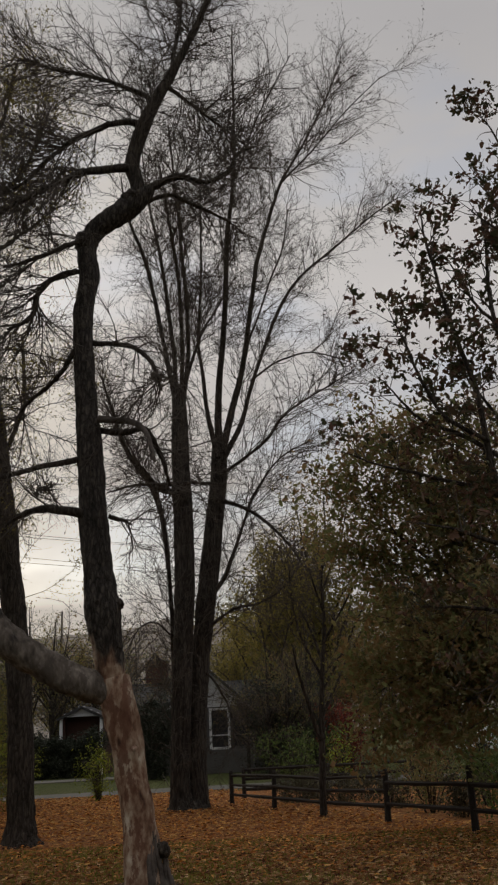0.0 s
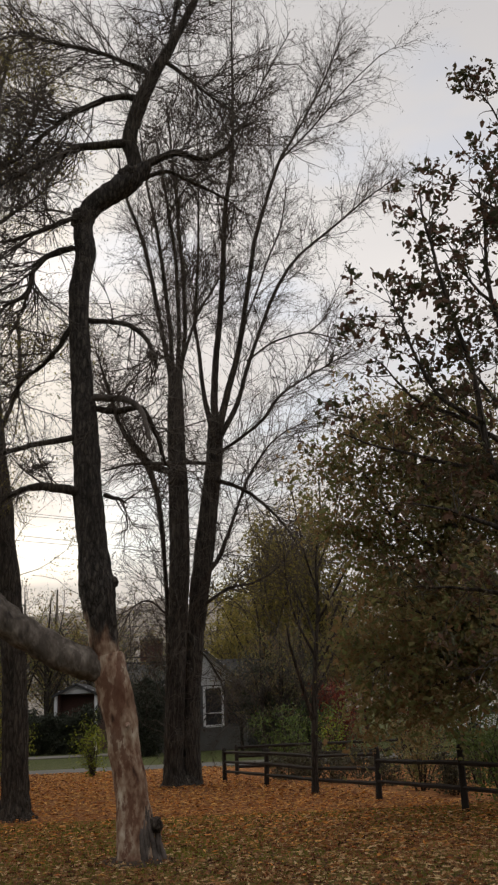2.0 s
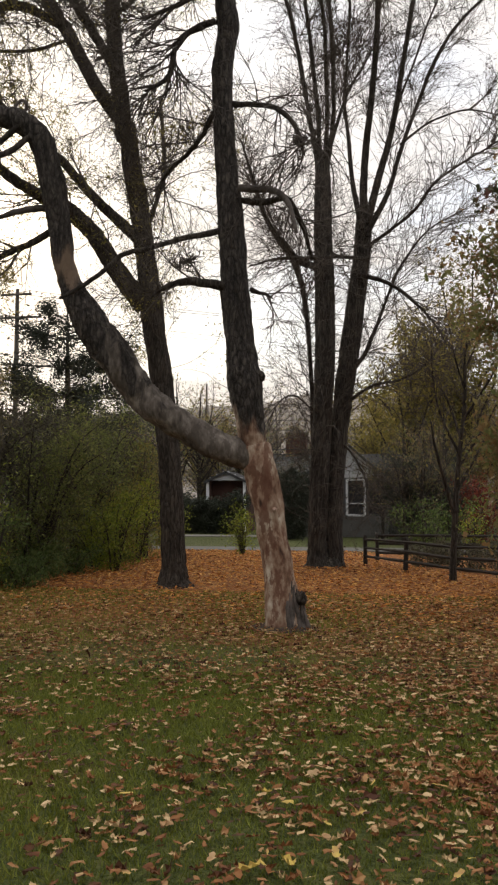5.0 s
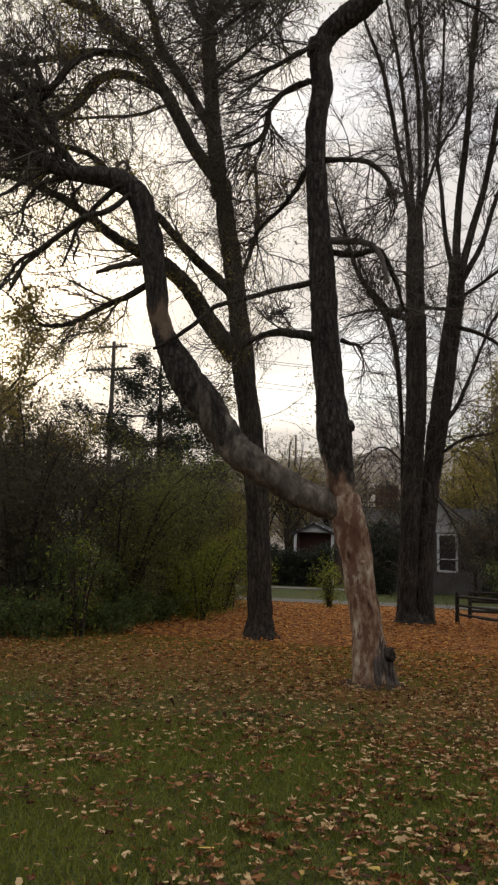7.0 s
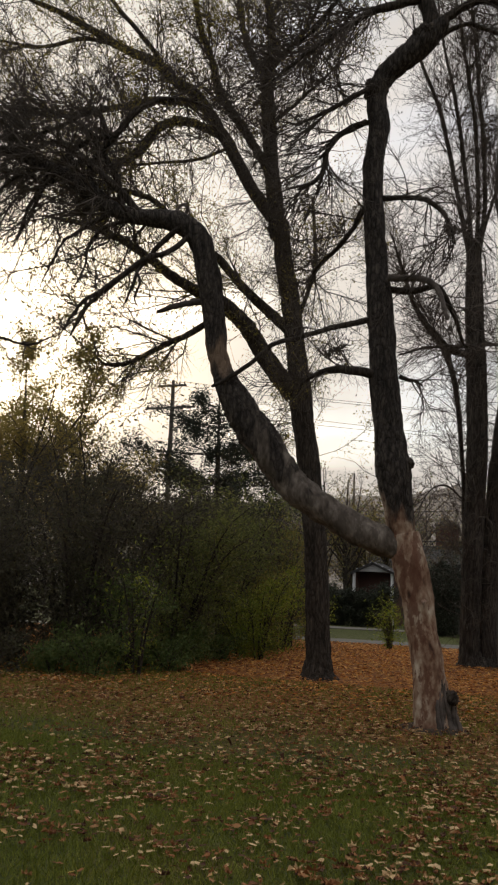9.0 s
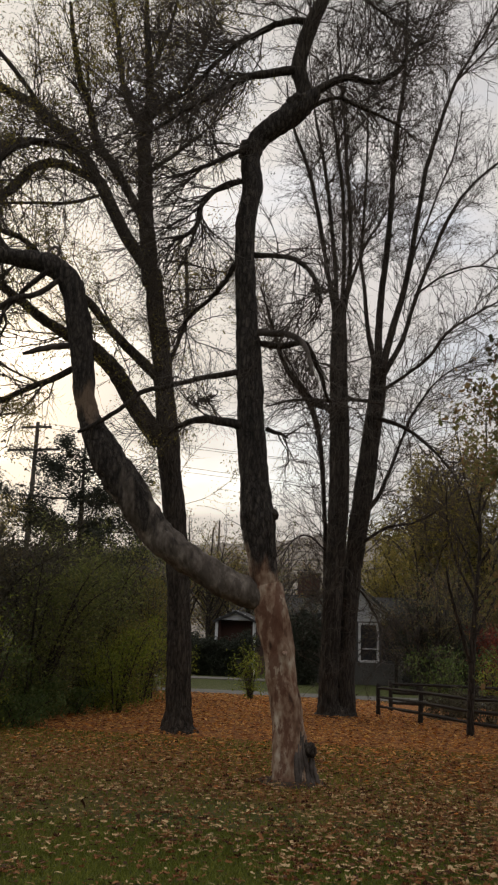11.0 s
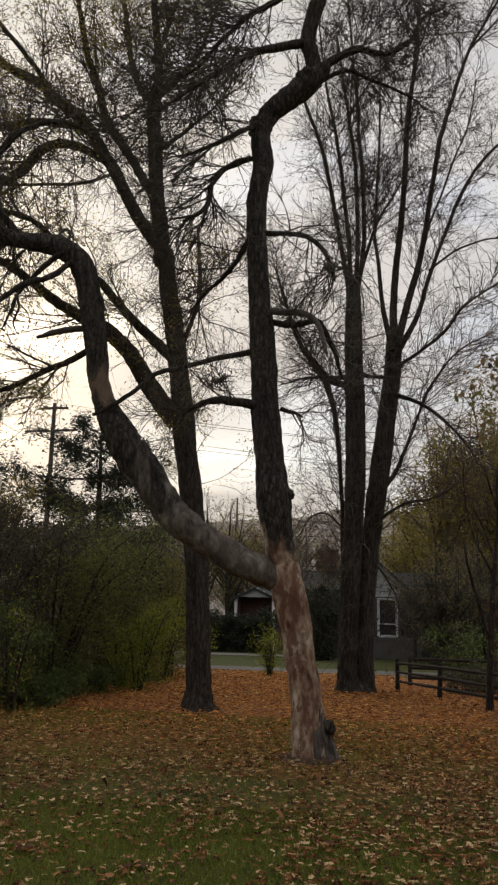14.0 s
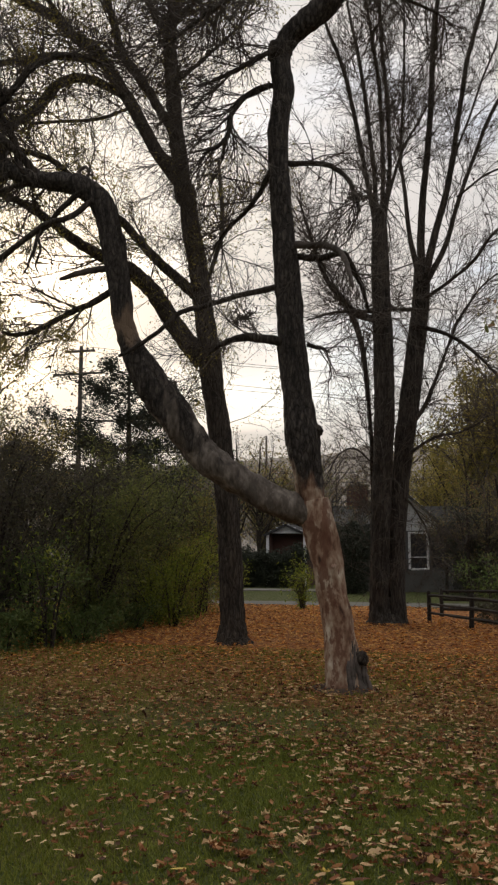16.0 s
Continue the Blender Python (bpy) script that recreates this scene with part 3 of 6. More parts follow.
limb(forked_tree, "stem", "stem", ((-1.90, 10.95, 2.20, 0.155), (-1.95, 10.95, 2.54, 0.172), (-2.01, 10.95, 2.95, 0.200), (-2.06, 10.95, 3.36, 0.240), (-2.12, 10.95, 3.82, 0.194), (-2.18, 10.95, 4.37, 0.195), (-2.22, 10.95, 4.93, 0.191), (-2.26, 10.95, 5.49, 0.177), (-2.32, 10.95, 6.30, 0.158), (-2.37, 10.95, 6.95, 0.147), (-2.39, 10.95, 7.70, 0.139), (-2.30, 10.95, 8.33, 0.146), (-2.35, 10.95, 8.73, 0.147), (-2.32, 10.95, 8.99, 0.153), (-2.17, 10.95, 9.22, 0.162), (-1.89, 10.95, 9.43, 0.176), (-1.63, 10.95, 9.62, 0.168), (-1.47, 10.95, 9.78, 0.133), (-1.35, 10.95, 9.89, 0.080)))
limb(forked_tree, "stem", "top", ((-1.60, 10.95, 9.62, 0.124), (-1.55, 10.95, 9.83, 0.120), (-1.58, 10.95, 10.07, 0.112), (-1.65, 10.95, 10.37, 0.113), (-1.53, 10.95, 10.94, 0.114), (-1.28, 10.95, 11.55, 0.097), (-1.01, 10.95, 12.11, 0.080), (-0.74, 10.95, 12.69, 0.062), (-0.46, 10.95, 13.35, 0.053), (-0.17, 10.95, 14.28, 0.040), (-0.00, 10.95, 15.33, 0.020)))
for k in range(7):
    # plates of old bark left at the foot
    x, y, top = -1.44 + 0.034 * k, 10.76 + 0.018 * k * (1 + 0.05 * k), 0.62 - 0.05 * abs(k - 2)
    limb(forked_tree, "bark_plate", "stub", ((x - 0.03, y + 0.03, top, 0.012), (x - 0.015, y + 0.01, top * 0.6, 0.032), (x + 0.005, y, 0.14, 0.038), (x + 0.03 + 0.006 * k, y - 0.02, -0.03, 0.05)))
limb(forked_tree, "limb", "palelimb", ((-1.85, 10.95, 2.11, 0.104), (-1.97, 10.92, 2.22, 0.156), (-2.19, 10.88, 2.34, 0.194), (-2.45, 10.83, 2.44, 0.203), (-2.91, 10.79, 2.72, 0.202), (-3.30, 10.74, 2.98, 0.212), (-3.62, 10.68, 3.37, 0.226), (-3.91, 10.63, 3.80, 0.245), (-4.20, 10.57, 4.21, 0.223), (-4.41, 10.52, 4.62, 0.161), (-4.52, 10.46, 5.06, 0.150), (-4.58, 10.40, 5.64, 0.159), (-4.68, 10.34, 6.23, 0.168), (-4.84, 10.28, 6.68, 0.173), (-5.16, 10.21, 6.91, 0.149), (-5.70, 10.15, 7.02, 0.118), (-6.15, 10.08, 7.18, 0.119), (-6.53, 10.02, 7.47, 0.129), (-6.91, 9.95, 7.78, 0.117), (-7.40, 9.89, 8.00, 0.088), (-7.90, 9.82, 8.23, 0.062), (-8.73, 9.75, 8.41, 0.027)))
limb(forked_tree, "limb", "stub", ((-4.77, 10.65, 5.81, 0.063), (-5.15, 10.52, 5.72, 0.058), (-5.44, 10.35, 5.59, 0.037)))
limb(forked_tree, "limb", "limb", ((-4.79, 10.65, 5.45, 0.054), (-5.05, 10.58, 5.27, 0.050), (-5.41, 10.48, 5.09, 0.046), (-5.86, 10.38, 4.87, 0.037), (-6.17, 10.27, 4.82, 0.025), (-6.34, 10.15, 4.93, 0.012)))
limb(forked_tree, "limb", "bare", ((-2.40, 10.85, 5.39, 0.047), (-2.80, 10.78, 5.33, 0.040), (-3.27, 10.69, 5.19, 0.036), (-3.65, 10.59, 5.07, 0.036), (-3.86, 10.48, 4.86, 0.032), (-4.14, 10.37, 4.60, 0.032), (-4.46, 10.25, 4.39, 0.024)))
limb(forked_tree, "limb", "limb", ((-2.31, 10.85, 4.61, 0.070), (-2.63, 10.77, 4.65, 0.054), (-2.92, 10.68, 4.64, 0.047), (-3.13, 10.57, 4.52, 0.027), (-3.22, 10.45, 4.41, 0.015)))
limb(forked_tree, "limb", "limb", ((-2.49, 10.95, 8.48, 0.046), (-2.93, 11.03, 8.38, 0.042), (-3.13, 11.12, 8.19, 0.038), (-3.24, 11.23, 7.89, 0.030), (-3.58, 11.35, 7.79, 0.018)))
limb(forked_tree, "limb", "limb", ((-2.48, 10.95, 7.15, 0.041), (-2.70, 11.06, 6.83, 0.037), (-2.94, 11.21, 6.66, 0.033), (-3.20, 11.37, 6.56, 0.026), (-3.51, 11.55, 6.31, 0.013)))
limb(forked_tree, "limb", "limb", ((-2.32, 10.95, 7.24, 0.046), (-1.91, 10.89, 7.16, 0.037), (-1.57, 10.82, 7.04, 0.037), (-1.35, 10.73, 6.77, 0.032), (-1.24, 10.64, 6.48, 0.028), (-1.18, 10.55, 6.24, 0.012)))
limb(forked_tree, "limb", "stub", ((-2.25, 10.95, 6.01, 0.069), (-1.89, 10.82, 5.94, 0.064), (-1.58, 10.65, 5.81, 0.055), (-1.38, 10.45, 5.55, 0.046), (-1.25, 10.25, 5.11, 0.033)))
limb(forked_tree, "limb", "limb", ((-2.22, 10.95, 5.87, 0.040), (-1.85, 11.07, 5.86, 0.049), (-1.50, 11.22, 5.96, 0.041), (-1.36, 11.38, 5.79, 0.042), (-1.26, 11.56, 5.45, 0.033), (-1.20, 11.75, 5.20, 0.017)))
limb(forked_tree, "limb", "limb", ((-1.98, 10.95, 4.58, 0.035), (-1.81, 11.12, 4.55, 0.024), (-1.73, 11.35, 4.54, 0.012)))
limb(forked_tree, "limb", "limb", ((-2.21, 10.95, 9.12, 0.057), (-2.49, 10.74, 8.84, 0.038), (-2.92, 10.46, 8.43, 0.029), (-3.31, 10.15, 8.09, 0.016)))
limb(forked_tree, "limb", "limb", ((-1.60, 10.95, 10.32, 0.068), (-1.99, 10.73, 10.14, 0.062), (-2.45, 10.45, 9.85, 0.051), (-2.87, 10.14, 9.38, 0.037), (-3.24, 9.80, 8.86, 0.024), (-3.57, 9.45, 8.28, 0.011)))
limb(forked_tree, "limb", "limb", ((-1.49, 10.95, 11.14, 0.060), (-1.70, 10.86, 11.15, 0.055), (-2.09, 10.75, 11.00, 0.045), (-2.68, 10.62, 10.55, 0.035), (-3.15, 10.49, 9.86, 0.026), (-3.52, 10.35, 9.48, 0.017)))
limb(forked_tree, "limb", "limb", ((-1.32, 10.95, 11.61, 0.051), (-1.49, 11.02, 11.85, 0.047), (-1.98, 11.12, 12.20, 0.038), (-2.48, 11.22, 12.51, 0.034), (-3.10, 11.33, 12.77, 0.024), (-3.64, 11.45, 13.16, 0.015)))
limb(forked_tree, "limb", "limb", ((-0.97, 10.95, 12.17, 0.042), (-0.93, 11.16, 12.91, 0.039), (-0.86, 11.44, 13.82, 0.030), (-0.82, 11.75, 15.10, 0.016)))
limb(forked_tree, "limb", "limb", ((-1.63, 10.95, 9.65, 0.080), (-1.30, 11.02, 9.99, 0.063), (-0.92, 11.11, 10.23, 0.055), (-0.52, 11.21, 10.18, 0.041), (-0.10, 11.32, 10.44, 0.037), (0.07, 11.43, 10.85, 0.028), (0.40, 11.55, 11.10, 0.014)))
limb(forked_tree, "limb", "limb", ((-1.07, 10.95, 11.90, 0.042), (-0.57, 11.16, 11.58, 0.024), (-0.03, 11.44, 11.27, 0.019), (0.25, 11.75, 11.21, 0.010)))
limb(forked_tree, "limb", "limb", ((-1.54, 10.95, 9.62, 0.040), (-1.07, 11.14, 9.87, 0.032), (-0.63, 11.39, 9.80, 0.028), (-0.14, 11.66, 9.67, 0.019), (0.13, 11.95, 9.57, 0.005)))
limb(forked_tree, "limb", "limb", ((-2.36, 10.95, 8.48, 0.039), (-2.72, 10.86, 8.34, 0.038), (-2.97, 10.73, 8.00, 0.033), (-3.05, 10.60, 7.51, 0.025), (-3.36, 10.45, 7.27, 0.016)))
limb(forked_tree, "limb", "crook", ((-4.95, 10.20, 6.86, 0.060), (-5.17, 10.10, 6.64, 0.050), (-5.48, 10.08, 6.34, 0.042), (-5.66, 10.05, 6.13, 0.034), (-5.70, 10.0, 5.84, 0.026), (-5.82, 10.0, 5.58, 0.012)))
limb(forked_tree, "limb", "crook", ((-5.66, 10.05, 6.13, 0.03), (-5.55, 9.95, 5.92, 0.022), (-5.62, 9.95, 5.70, 0.018), (-5.52, 9.9, 5.52, 0.008)))
limb(forked_tree, "limb", "crook", ((-5.55, 10.15, 7.02, 0.05), (-5.95, 10.1, 6.95, 0.045), (-6.26, 10.0, 6.84, 0.038), (-6.46, 9.95, 6.55, 0.03), (-6.42, 9.9, 6.28, 0.022), (-6.59, 9.9, 5.93, 0.009)))
limb(forked_tree, "limb", "crook", ((-6.10, 10.05, 7.10, 0.05), (-6.40, 9.95, 6.90, 0.04), (-6.68, 9.9, 6.74, 0.034), (-6.89, 9.9, 6.63, 0.028), (-7.00, 9.85, 6.34, 0.02), (-7.16, 9.85, 5.98, 0.008)))
limb(forked_tree, "limb", "crook", ((-4.90, 10.15, 6.60, 0.055), (-5.15, 9.9, 6.30, 0.05), (-5.38, 9.7, 6.14, 0.048), (-5.77, 9.6, 5.81, 0.044), (-6.15, 9.55, 5.58, 0.038), (-6.28, 9.5, 5.41, 0.026), (-6.46, 9.5, 5.13, 0.014)))
limb(forked_tree, "limb", "crook", ((-6.15, 9.55, 5.58, 0.03), (-6.12, 9.5, 5.36, 0.024), (-6.30, 9.5, 5.10, 0.01)))
limb(forked_tree, "limb", "crook", ((-7.62, 9.0, 5.12, 0.03), (-7.30, 9.1, 4.98, 0.03), (-7.04, 9.2, 4.90, 0.026), (-6.73, 9.2, 4.84, 0.024), (-6.41, 9.2, 4.93, 0.01)))
limb(forked_tree, "limb", "crook", ((-8.30, 9.78, 8.30, 0.045), (-8.05, 9.5, 7.2, 0.04), (-7.85, 9.2, 6.1, 0.034), (-7.62, 9.0, 5.12, 0.026)))
limb(forked_tree, "limb", "limb", ((-6.53, 10.0, 7.47, 0.07), (-6.62, 10.2, 8.05, 0.062), (-6.30, 10.3, 8.55, 0.055), (-5.96, 10.3, 8.92, 0.045), (-5.35, 10.3, 9.02, 0.03), (-4.74, 10.3, 8.70, 0.012)))
limb(forked_tree, "limb", "limb", ((-6.45, 10.3, 8.40, 0.045), (-6.70, 10.3, 9.00, 0.04), (-7.43, 10.3, 8.86, 0.032), (-8.20, 10.3, 8.72, 0.014)))
limb(forked_tree, "limb", "limb", ((-6.30, 10.25, 8.50, 0.05), (-6.83, 10.1, 8.30, 0.045), (-7.31, 10.1, 7.88, 0.04), (-7.60, 10.1, 7.50, 0.03), (-7.84, 10.1, 7.01, 0.014)))
limb(forked_tree, "limb", "limb", ((-5.71, 10.1, 7.06, 0.06), (-6.10, 9.9, 7.50, 0.052), (-6.73, 9.9, 8.02, 0.044), (-7.22, 9.9, 8.34, 0.035), (-7.78, 9.9, 8.22, 0.016)))
limb(forked_tree, "limb", "crook", ((-6.22, 10.0, 7.30, 0.05), (-6.78, 9.9, 7.75, 0.045), (-7.13, 9.8, 7.63, 0.04), (-7.38, 9.75, 7.08, 0.03), (-7.60, 9.7, 6.58, 0.012)))
limb(forked_tree, "limb", "crook", ((-6.60, 9.95, 7.60, 0.04), (-6.75, 9.8, 7.95, 0.035), (-6.59, 9.7, 7.54, 0.028), (-6.50, 9.65, 7.04, 0.012)))
limb(forked_tree, "limb", "limb", ((-6.05, 10.2, 7.2, 0.055), (-6.35, 10.4, 7.95, 0.05), (-6.93, 10.4, 8.80, 0.042), (-7.63, 10.4, 9.25, 0.03), (-8.34, 10.4, 9.42, 0.012)))
limb(forked_tree, "limb", "crook", ((-6.90, 9.95, 7.78, 0.05), (-7.25, 9.8, 7.60, 0.04), (-7.55, 9.7, 7.75, 0.034), (-7.95, 9.6, 7.40, 0.026), (-8.1, 9.5, 6.8, 0.012)))
limb(tall_tree, "trunk", "stem", ((-4.31, 15.60, -0.03, 0.43), (-4.32, 15.60, 0.08, 0.345), (-4.32, 15.60, 0.24, 0.29), (-4.33, 15.60, 0.55, 0.25), (-4.37, 15.60, 1.50, 0.236), (-4.44, 15.60, 2.60, 0.227), (-4.59, 15.60, 3.94, 0.230), (-4.73, 15.60, 4.86, 0.226), (-4.82, 15.60, 5.56, 0.239), (-4.95, 15.60, 6.51, 0.213), (-5.11, 15.60, 7.60, 0.204), (-5.27, 15.60, 8.46, 0.194), (-5.38, 15.60, 9.34, 0.178)))
limb(tall_tree, "stem", "top", ((-5.43, 15.60, 9.03, 0.174), (-5.57, 15.65, 10.11, 0.171), (-5.69, 15.71, 10.82, 0.161), (-5.81, 15.78, 12.10, 0.151), (-5.93, 15.86, 13.15, 0.134), (-5.85, 15.94, 13.90, 0.097), (-6.01, 16.02, 15.16, 0.086), (-6.17, 16.11, 16.47, 0.060), (-6.26, 16.20, 18.12, 0.027)))
limb(tall_tree, "limb", "limb", ((-5.83, 15.60, 12.89, 0.094), (-6.25, 15.75, 13.50, 0.090), (-6.57, 15.95, 14.50, 0.079), (-6.79, 16.17, 15.45, 0.074), (-7.18, 16.40, 17.13, 0.042)))
limb(tall_tree, "limb", "limb", ((-4.95, 15.60, 5.55, 0.253), (-5.43, 15.46, 6.14, 0.220), (-5.89, 15.28, 6.84, 0.198), (-6.34, 15.08, 7.36, 0.182), (-6.63, 14.87, 7.49, 0.157), (-6.86, 14.64, 7.58, 0.133), (-7.34, 14.41, 7.88, 0.116), (-7.69, 14.17, 8.19, 0.104), (-8.23, 13.92, 8.57, 0.087), (-8.83, 13.66, 8.84, 0.070), (-9.63, 13.40, 9.01, 0.035)))
limb(tall_tree, "limb", "limb", ((-7.47, 13.70, 7.95, 0.062), (-7.84, 13.55, 7.66, 0.061), (-8.26, 13.35, 7.22, 0.055), (-8.47, 13.13, 6.81, 0.044), (-8.56, 12.90, 6.31, 0.027)))
limb(tall_tree, "limb", "limb", ((-5.11, 15.60, 6.94, 0.140), (-5.59, 15.44, 7.41, 0.118), (-6.03, 15.22, 7.87, 0.106), (-6.47, 14.98, 8.38, 0.094), (-6.69, 14.73, 8.55, 0.082), (-7.04, 14.46, 8.85, 0.076), (-7.59, 14.18, 9.42, 0.070), (-8.10, 13.90, 9.60, 0.058), (-9.01, 13.60, 9.81, 0.035)))
limb(tall_tree, "limb", "limb", ((-5.47, 15.60, 9.36, 0.145), (-5.74, 15.52, 9.70, 0.158), (-6.09, 15.43, 10.33, 0.153), (-6.48, 15.32, 11.13, 0.154), (-6.93, 15.20, 11.89, 0.150), (-7.32, 15.08, 12.43, 0.138), (-7.76, 14.95, 12.71, 0.126), (-8.29, 14.81, 13.22, 0.121), (-8.96, 14.68, 13.62, 0.109), (-9.73, 14.54, 14.12, 0.097), (-10.52, 14.39, 14.63, 0.079), (-11.40, 14.25, 15.18, 0.060), (-12.85, 14.10, 16.02, 0.027)))
limb(tall_tree, "limb", "limb", ((-5.58, 15.60, 10.41, 0.134), (-6.02, 15.50, 11.16, 0.111), (-6.40, 15.38, 11.76, 0.112), (-6.77, 15.24, 12.36, 0.113), (-6.95, 15.09, 13.13, 0.088), (-7.19, 14.93, 13.77, 0.082), (-7.30, 14.77, 14.52, 0.069), (-7.42, 14.60, 15.56, 0.038)))
limb(tall_tree, "limb", "limb", ((-6.97, 15.60, 11.99, 0.064), (-7.38, 15.24, 12.28, 0.101), (-8.06, 14.77, 12.20, 0.100), (-8.87, 14.25, 11.87, 0.074), (-9.63, 13.69, 11.47, 0.054), (-10.49, 13.10, 11.40, 0.030)))
limb(tall_tree, "limb", "limb", ((-6.77, 15.60, 11.54, 0.101), (-7.63, 15.36, 11.94, 0.115), (-8.03, 15.04, 11.75, 0.114), (-8.21, 14.70, 11.20, 0.124), (-8.28, 14.32, 10.68, 0.109), (-8.58, 13.93, 10.32, 0.077), (-9.69, 13.52, 10.28, 0.053), (-10.59, 13.10, 9.68, 0.024)))
limb(tall_tree, "limb", "limb", ((-6.59, 15.60, 11.28, 0.038), (-7.42, 15.33, 10.97, 0.044), (-8.64, 14.99, 10.89, 0.038), (-9.26, 14.60, 10.65, 0.019)))
limb(tall_tree, "limb", "limb", ((-4.92, 15.60, 7.16, 0.058), (-4.78, 15.75, 7.76, 0.053), (-4.64, 15.95, 8.39, 0.054), (-4.24, 16.17, 8.88, 0.036), (-3.81, 16.40, 9.57, 0.018)))
limb(tall_tree, "limb", "stub", ((-4.56, 15.60, 8.18, 0.041), (-4.69, 15.86, 9.06, 0.042), (-4.87, 16.20, 10.15, 0.031)))
limb(tall_tree, "limb", "limb", ((-7.76, 14.95, 12.71, 0.076), (-8.49, 14.72, 13.76, 0.064), (-9.36, 14.43, 14.90, 0.052), (-10.30, 14.10, 16.05, 0.039), (-11.42, 13.75, 17.26, 0.020)))
limb(tall_tree, "limb", "limb", ((-8.96, 14.68, 13.62, 0.064), (-9.91, 14.49, 13.91, 0.058), (-10.95, 14.24, 13.74, 0.046), (-12.35, 13.97, 14.08, 0.033), (-13.55, 13.68, 13.83, 0.020)))
limb(tall_tree, "limb", "limb", ((-5.77, 15.60, 12.99, 0.083), (-5.38, 15.69, 13.50, 0.065), (-4.98, 15.82, 14.02, 0.052), (-4.66, 15.95, 15.01, 0.040), (-4.40, 16.10, 16.20, 0.020)))
limb(tall_tree, "limb", "limb", ((-5.70, 15.60, 11.69, 0.057), (-5.15, 15.81, 12.27, 0.045), (-4.59, 16.09, 12.96, 0.032), (-4.16, 16.40, 13.61, 0.020)))
limb(tall_tree, "limb", "limb", ((-5.88, 15.60, 13.96, 0.065), (-5.65, 15.81, 15.01, 0.053), (-5.46, 16.09, 16.33, 0.041), (-5.35, 16.40, 18.09, 0.021)))
limb(multi_tree, "trunk", "stem", ((-1.95, 20.80, -0.04, 0.60), (-1.98, 20.78, 0.13, 0.42), (-2.02, 20.75, 0.41, 0.291), (-2.00, 20.72, 1.41, 0.269), (-1.90, 20.69, 3.36, 0.277), (-1.81, 20.65, 5.16, 0.291), (-1.80, 20.62, 6.90, 0.291), (-1.83, 20.58, 8.42, 0.268), (-1.83, 20.54, 9.68, 0.242), (-1.84, 20.50, 10.32, 0.198)))
limb(multi_tree, "trunk", "stem", ((-1.65, 20.90, -0.04, 0.437), (-1.64, 20.92, 0.13, 0.306), (-1.61, 20.96, 1.39, 0.245), (-1.52, 20.99, 2.96, 0.251), (-1.37, 21.03, 4.34, 0.271), (-1.21, 21.07, 5.49, 0.291), (-1.01, 21.11, 6.98, 0.268), (-0.87, 21.16, 8.08, 0.258), (-0.82, 21.20, 9.06, 0.231)))
limb(multi_tree, "stem", "limb", ((-2.19, 20.80, 0.23, 0.106), (-2.14, 20.88, 2.72, 0.090), (-2.19, 20.98, 4.80, 0.079), (-2.32, 21.09, 6.59, 0.089), (-2.59, 21.21, 7.86, 0.114), (-3.33, 21.33, 9.06, 0.085), (-3.74, 21.46, 10.13, 0.055), (-4.10, 21.60, 11.41, 0.032)))
limb(multi_tree, "stem", "limb", ((-1.91, 20.80, 10.11, 0.123), (-2.14, 20.68, 11.42, 0.086), (-2.41, 20.53, 13.10, 0.079), (-2.70, 20.37, 14.47, 0.072), (-3.16, 20.19, 15.87, 0.049), (-3.33, 20.00, 17.08, 0.025)))
limb(multi_tree, "stem", "limb", ((-1.88, 20.80, 10.11, 0.108), (-2.00, 20.97, 11.89, 0.087), (-2.19, 21.20, 13.82, 0.082), (-2.42, 21.45, 15.51, 0.068), (-2.75, 21.72, 17.52, 0.044), (-2.99, 22.00, 19.67, 0.027)))
limb(multi_tree, "stem", "limb", ((-1.81, 20.80, 10.11, 0.100), (-1.70, 20.61, 11.70, 0.078), (-1.75, 20.36, 13.69, 0.071), (-1.94, 20.09, 15.36, 0.056), (-2.17, 19.80, 17.26, 0.033)))
limb(multi_tree, "stem", "limb", ((-1.79, 20.80, 9.94, 0.115), (-1.61, 20.87, 11.48, 0.086), (-1.61, 20.97, 13.30, 0.081), (-1.74, 21.07, 15.23, 0.067), (-1.86, 21.18, 17.08, 0.051), (-2.03, 21.30, 19.91, 0.027)))
limb(multi_tree, "stem", "limb", ((-1.68, 20.80, 10.77, 0.070), (-1.20, 21.07, 12.43, 0.056), (-0.79, 21.41, 13.31, 0.041), (-0.17, 21.80, 14.63, 0.026)))
limb(multi_tree, "stem", "limb", ((-0.85, 20.80, 8.60, 0.120), (-1.05, 20.68, 9.69, 0.091), (-1.16, 20.53, 10.96, 0.069), (-1.24, 20.36, 11.90, 0.054), (-1.11, 20.19, 13.55, 0.047), (-1.03, 20.00, 16.00, 0.032), (-1.02, 19.80, 18.99, 0.017)))
limb(multi_tree, "stem", "limb", ((-0.82, 20.80, 8.60, 0.151), (-0.76, 20.85, 10.41, 0.124), (-0.62, 20.91, 11.79, 0.111), (-0.46, 20.98, 13.61, 0.106), (-0.33, 21.06, 15.54, 0.092), (-0.05, 21.14, 17.57, 0.078), (0.05, 21.22, 19.73, 0.062), (0.10, 21.31, 22.03, 0.046), (0.16, 21.40, 23.99, 0.028)))
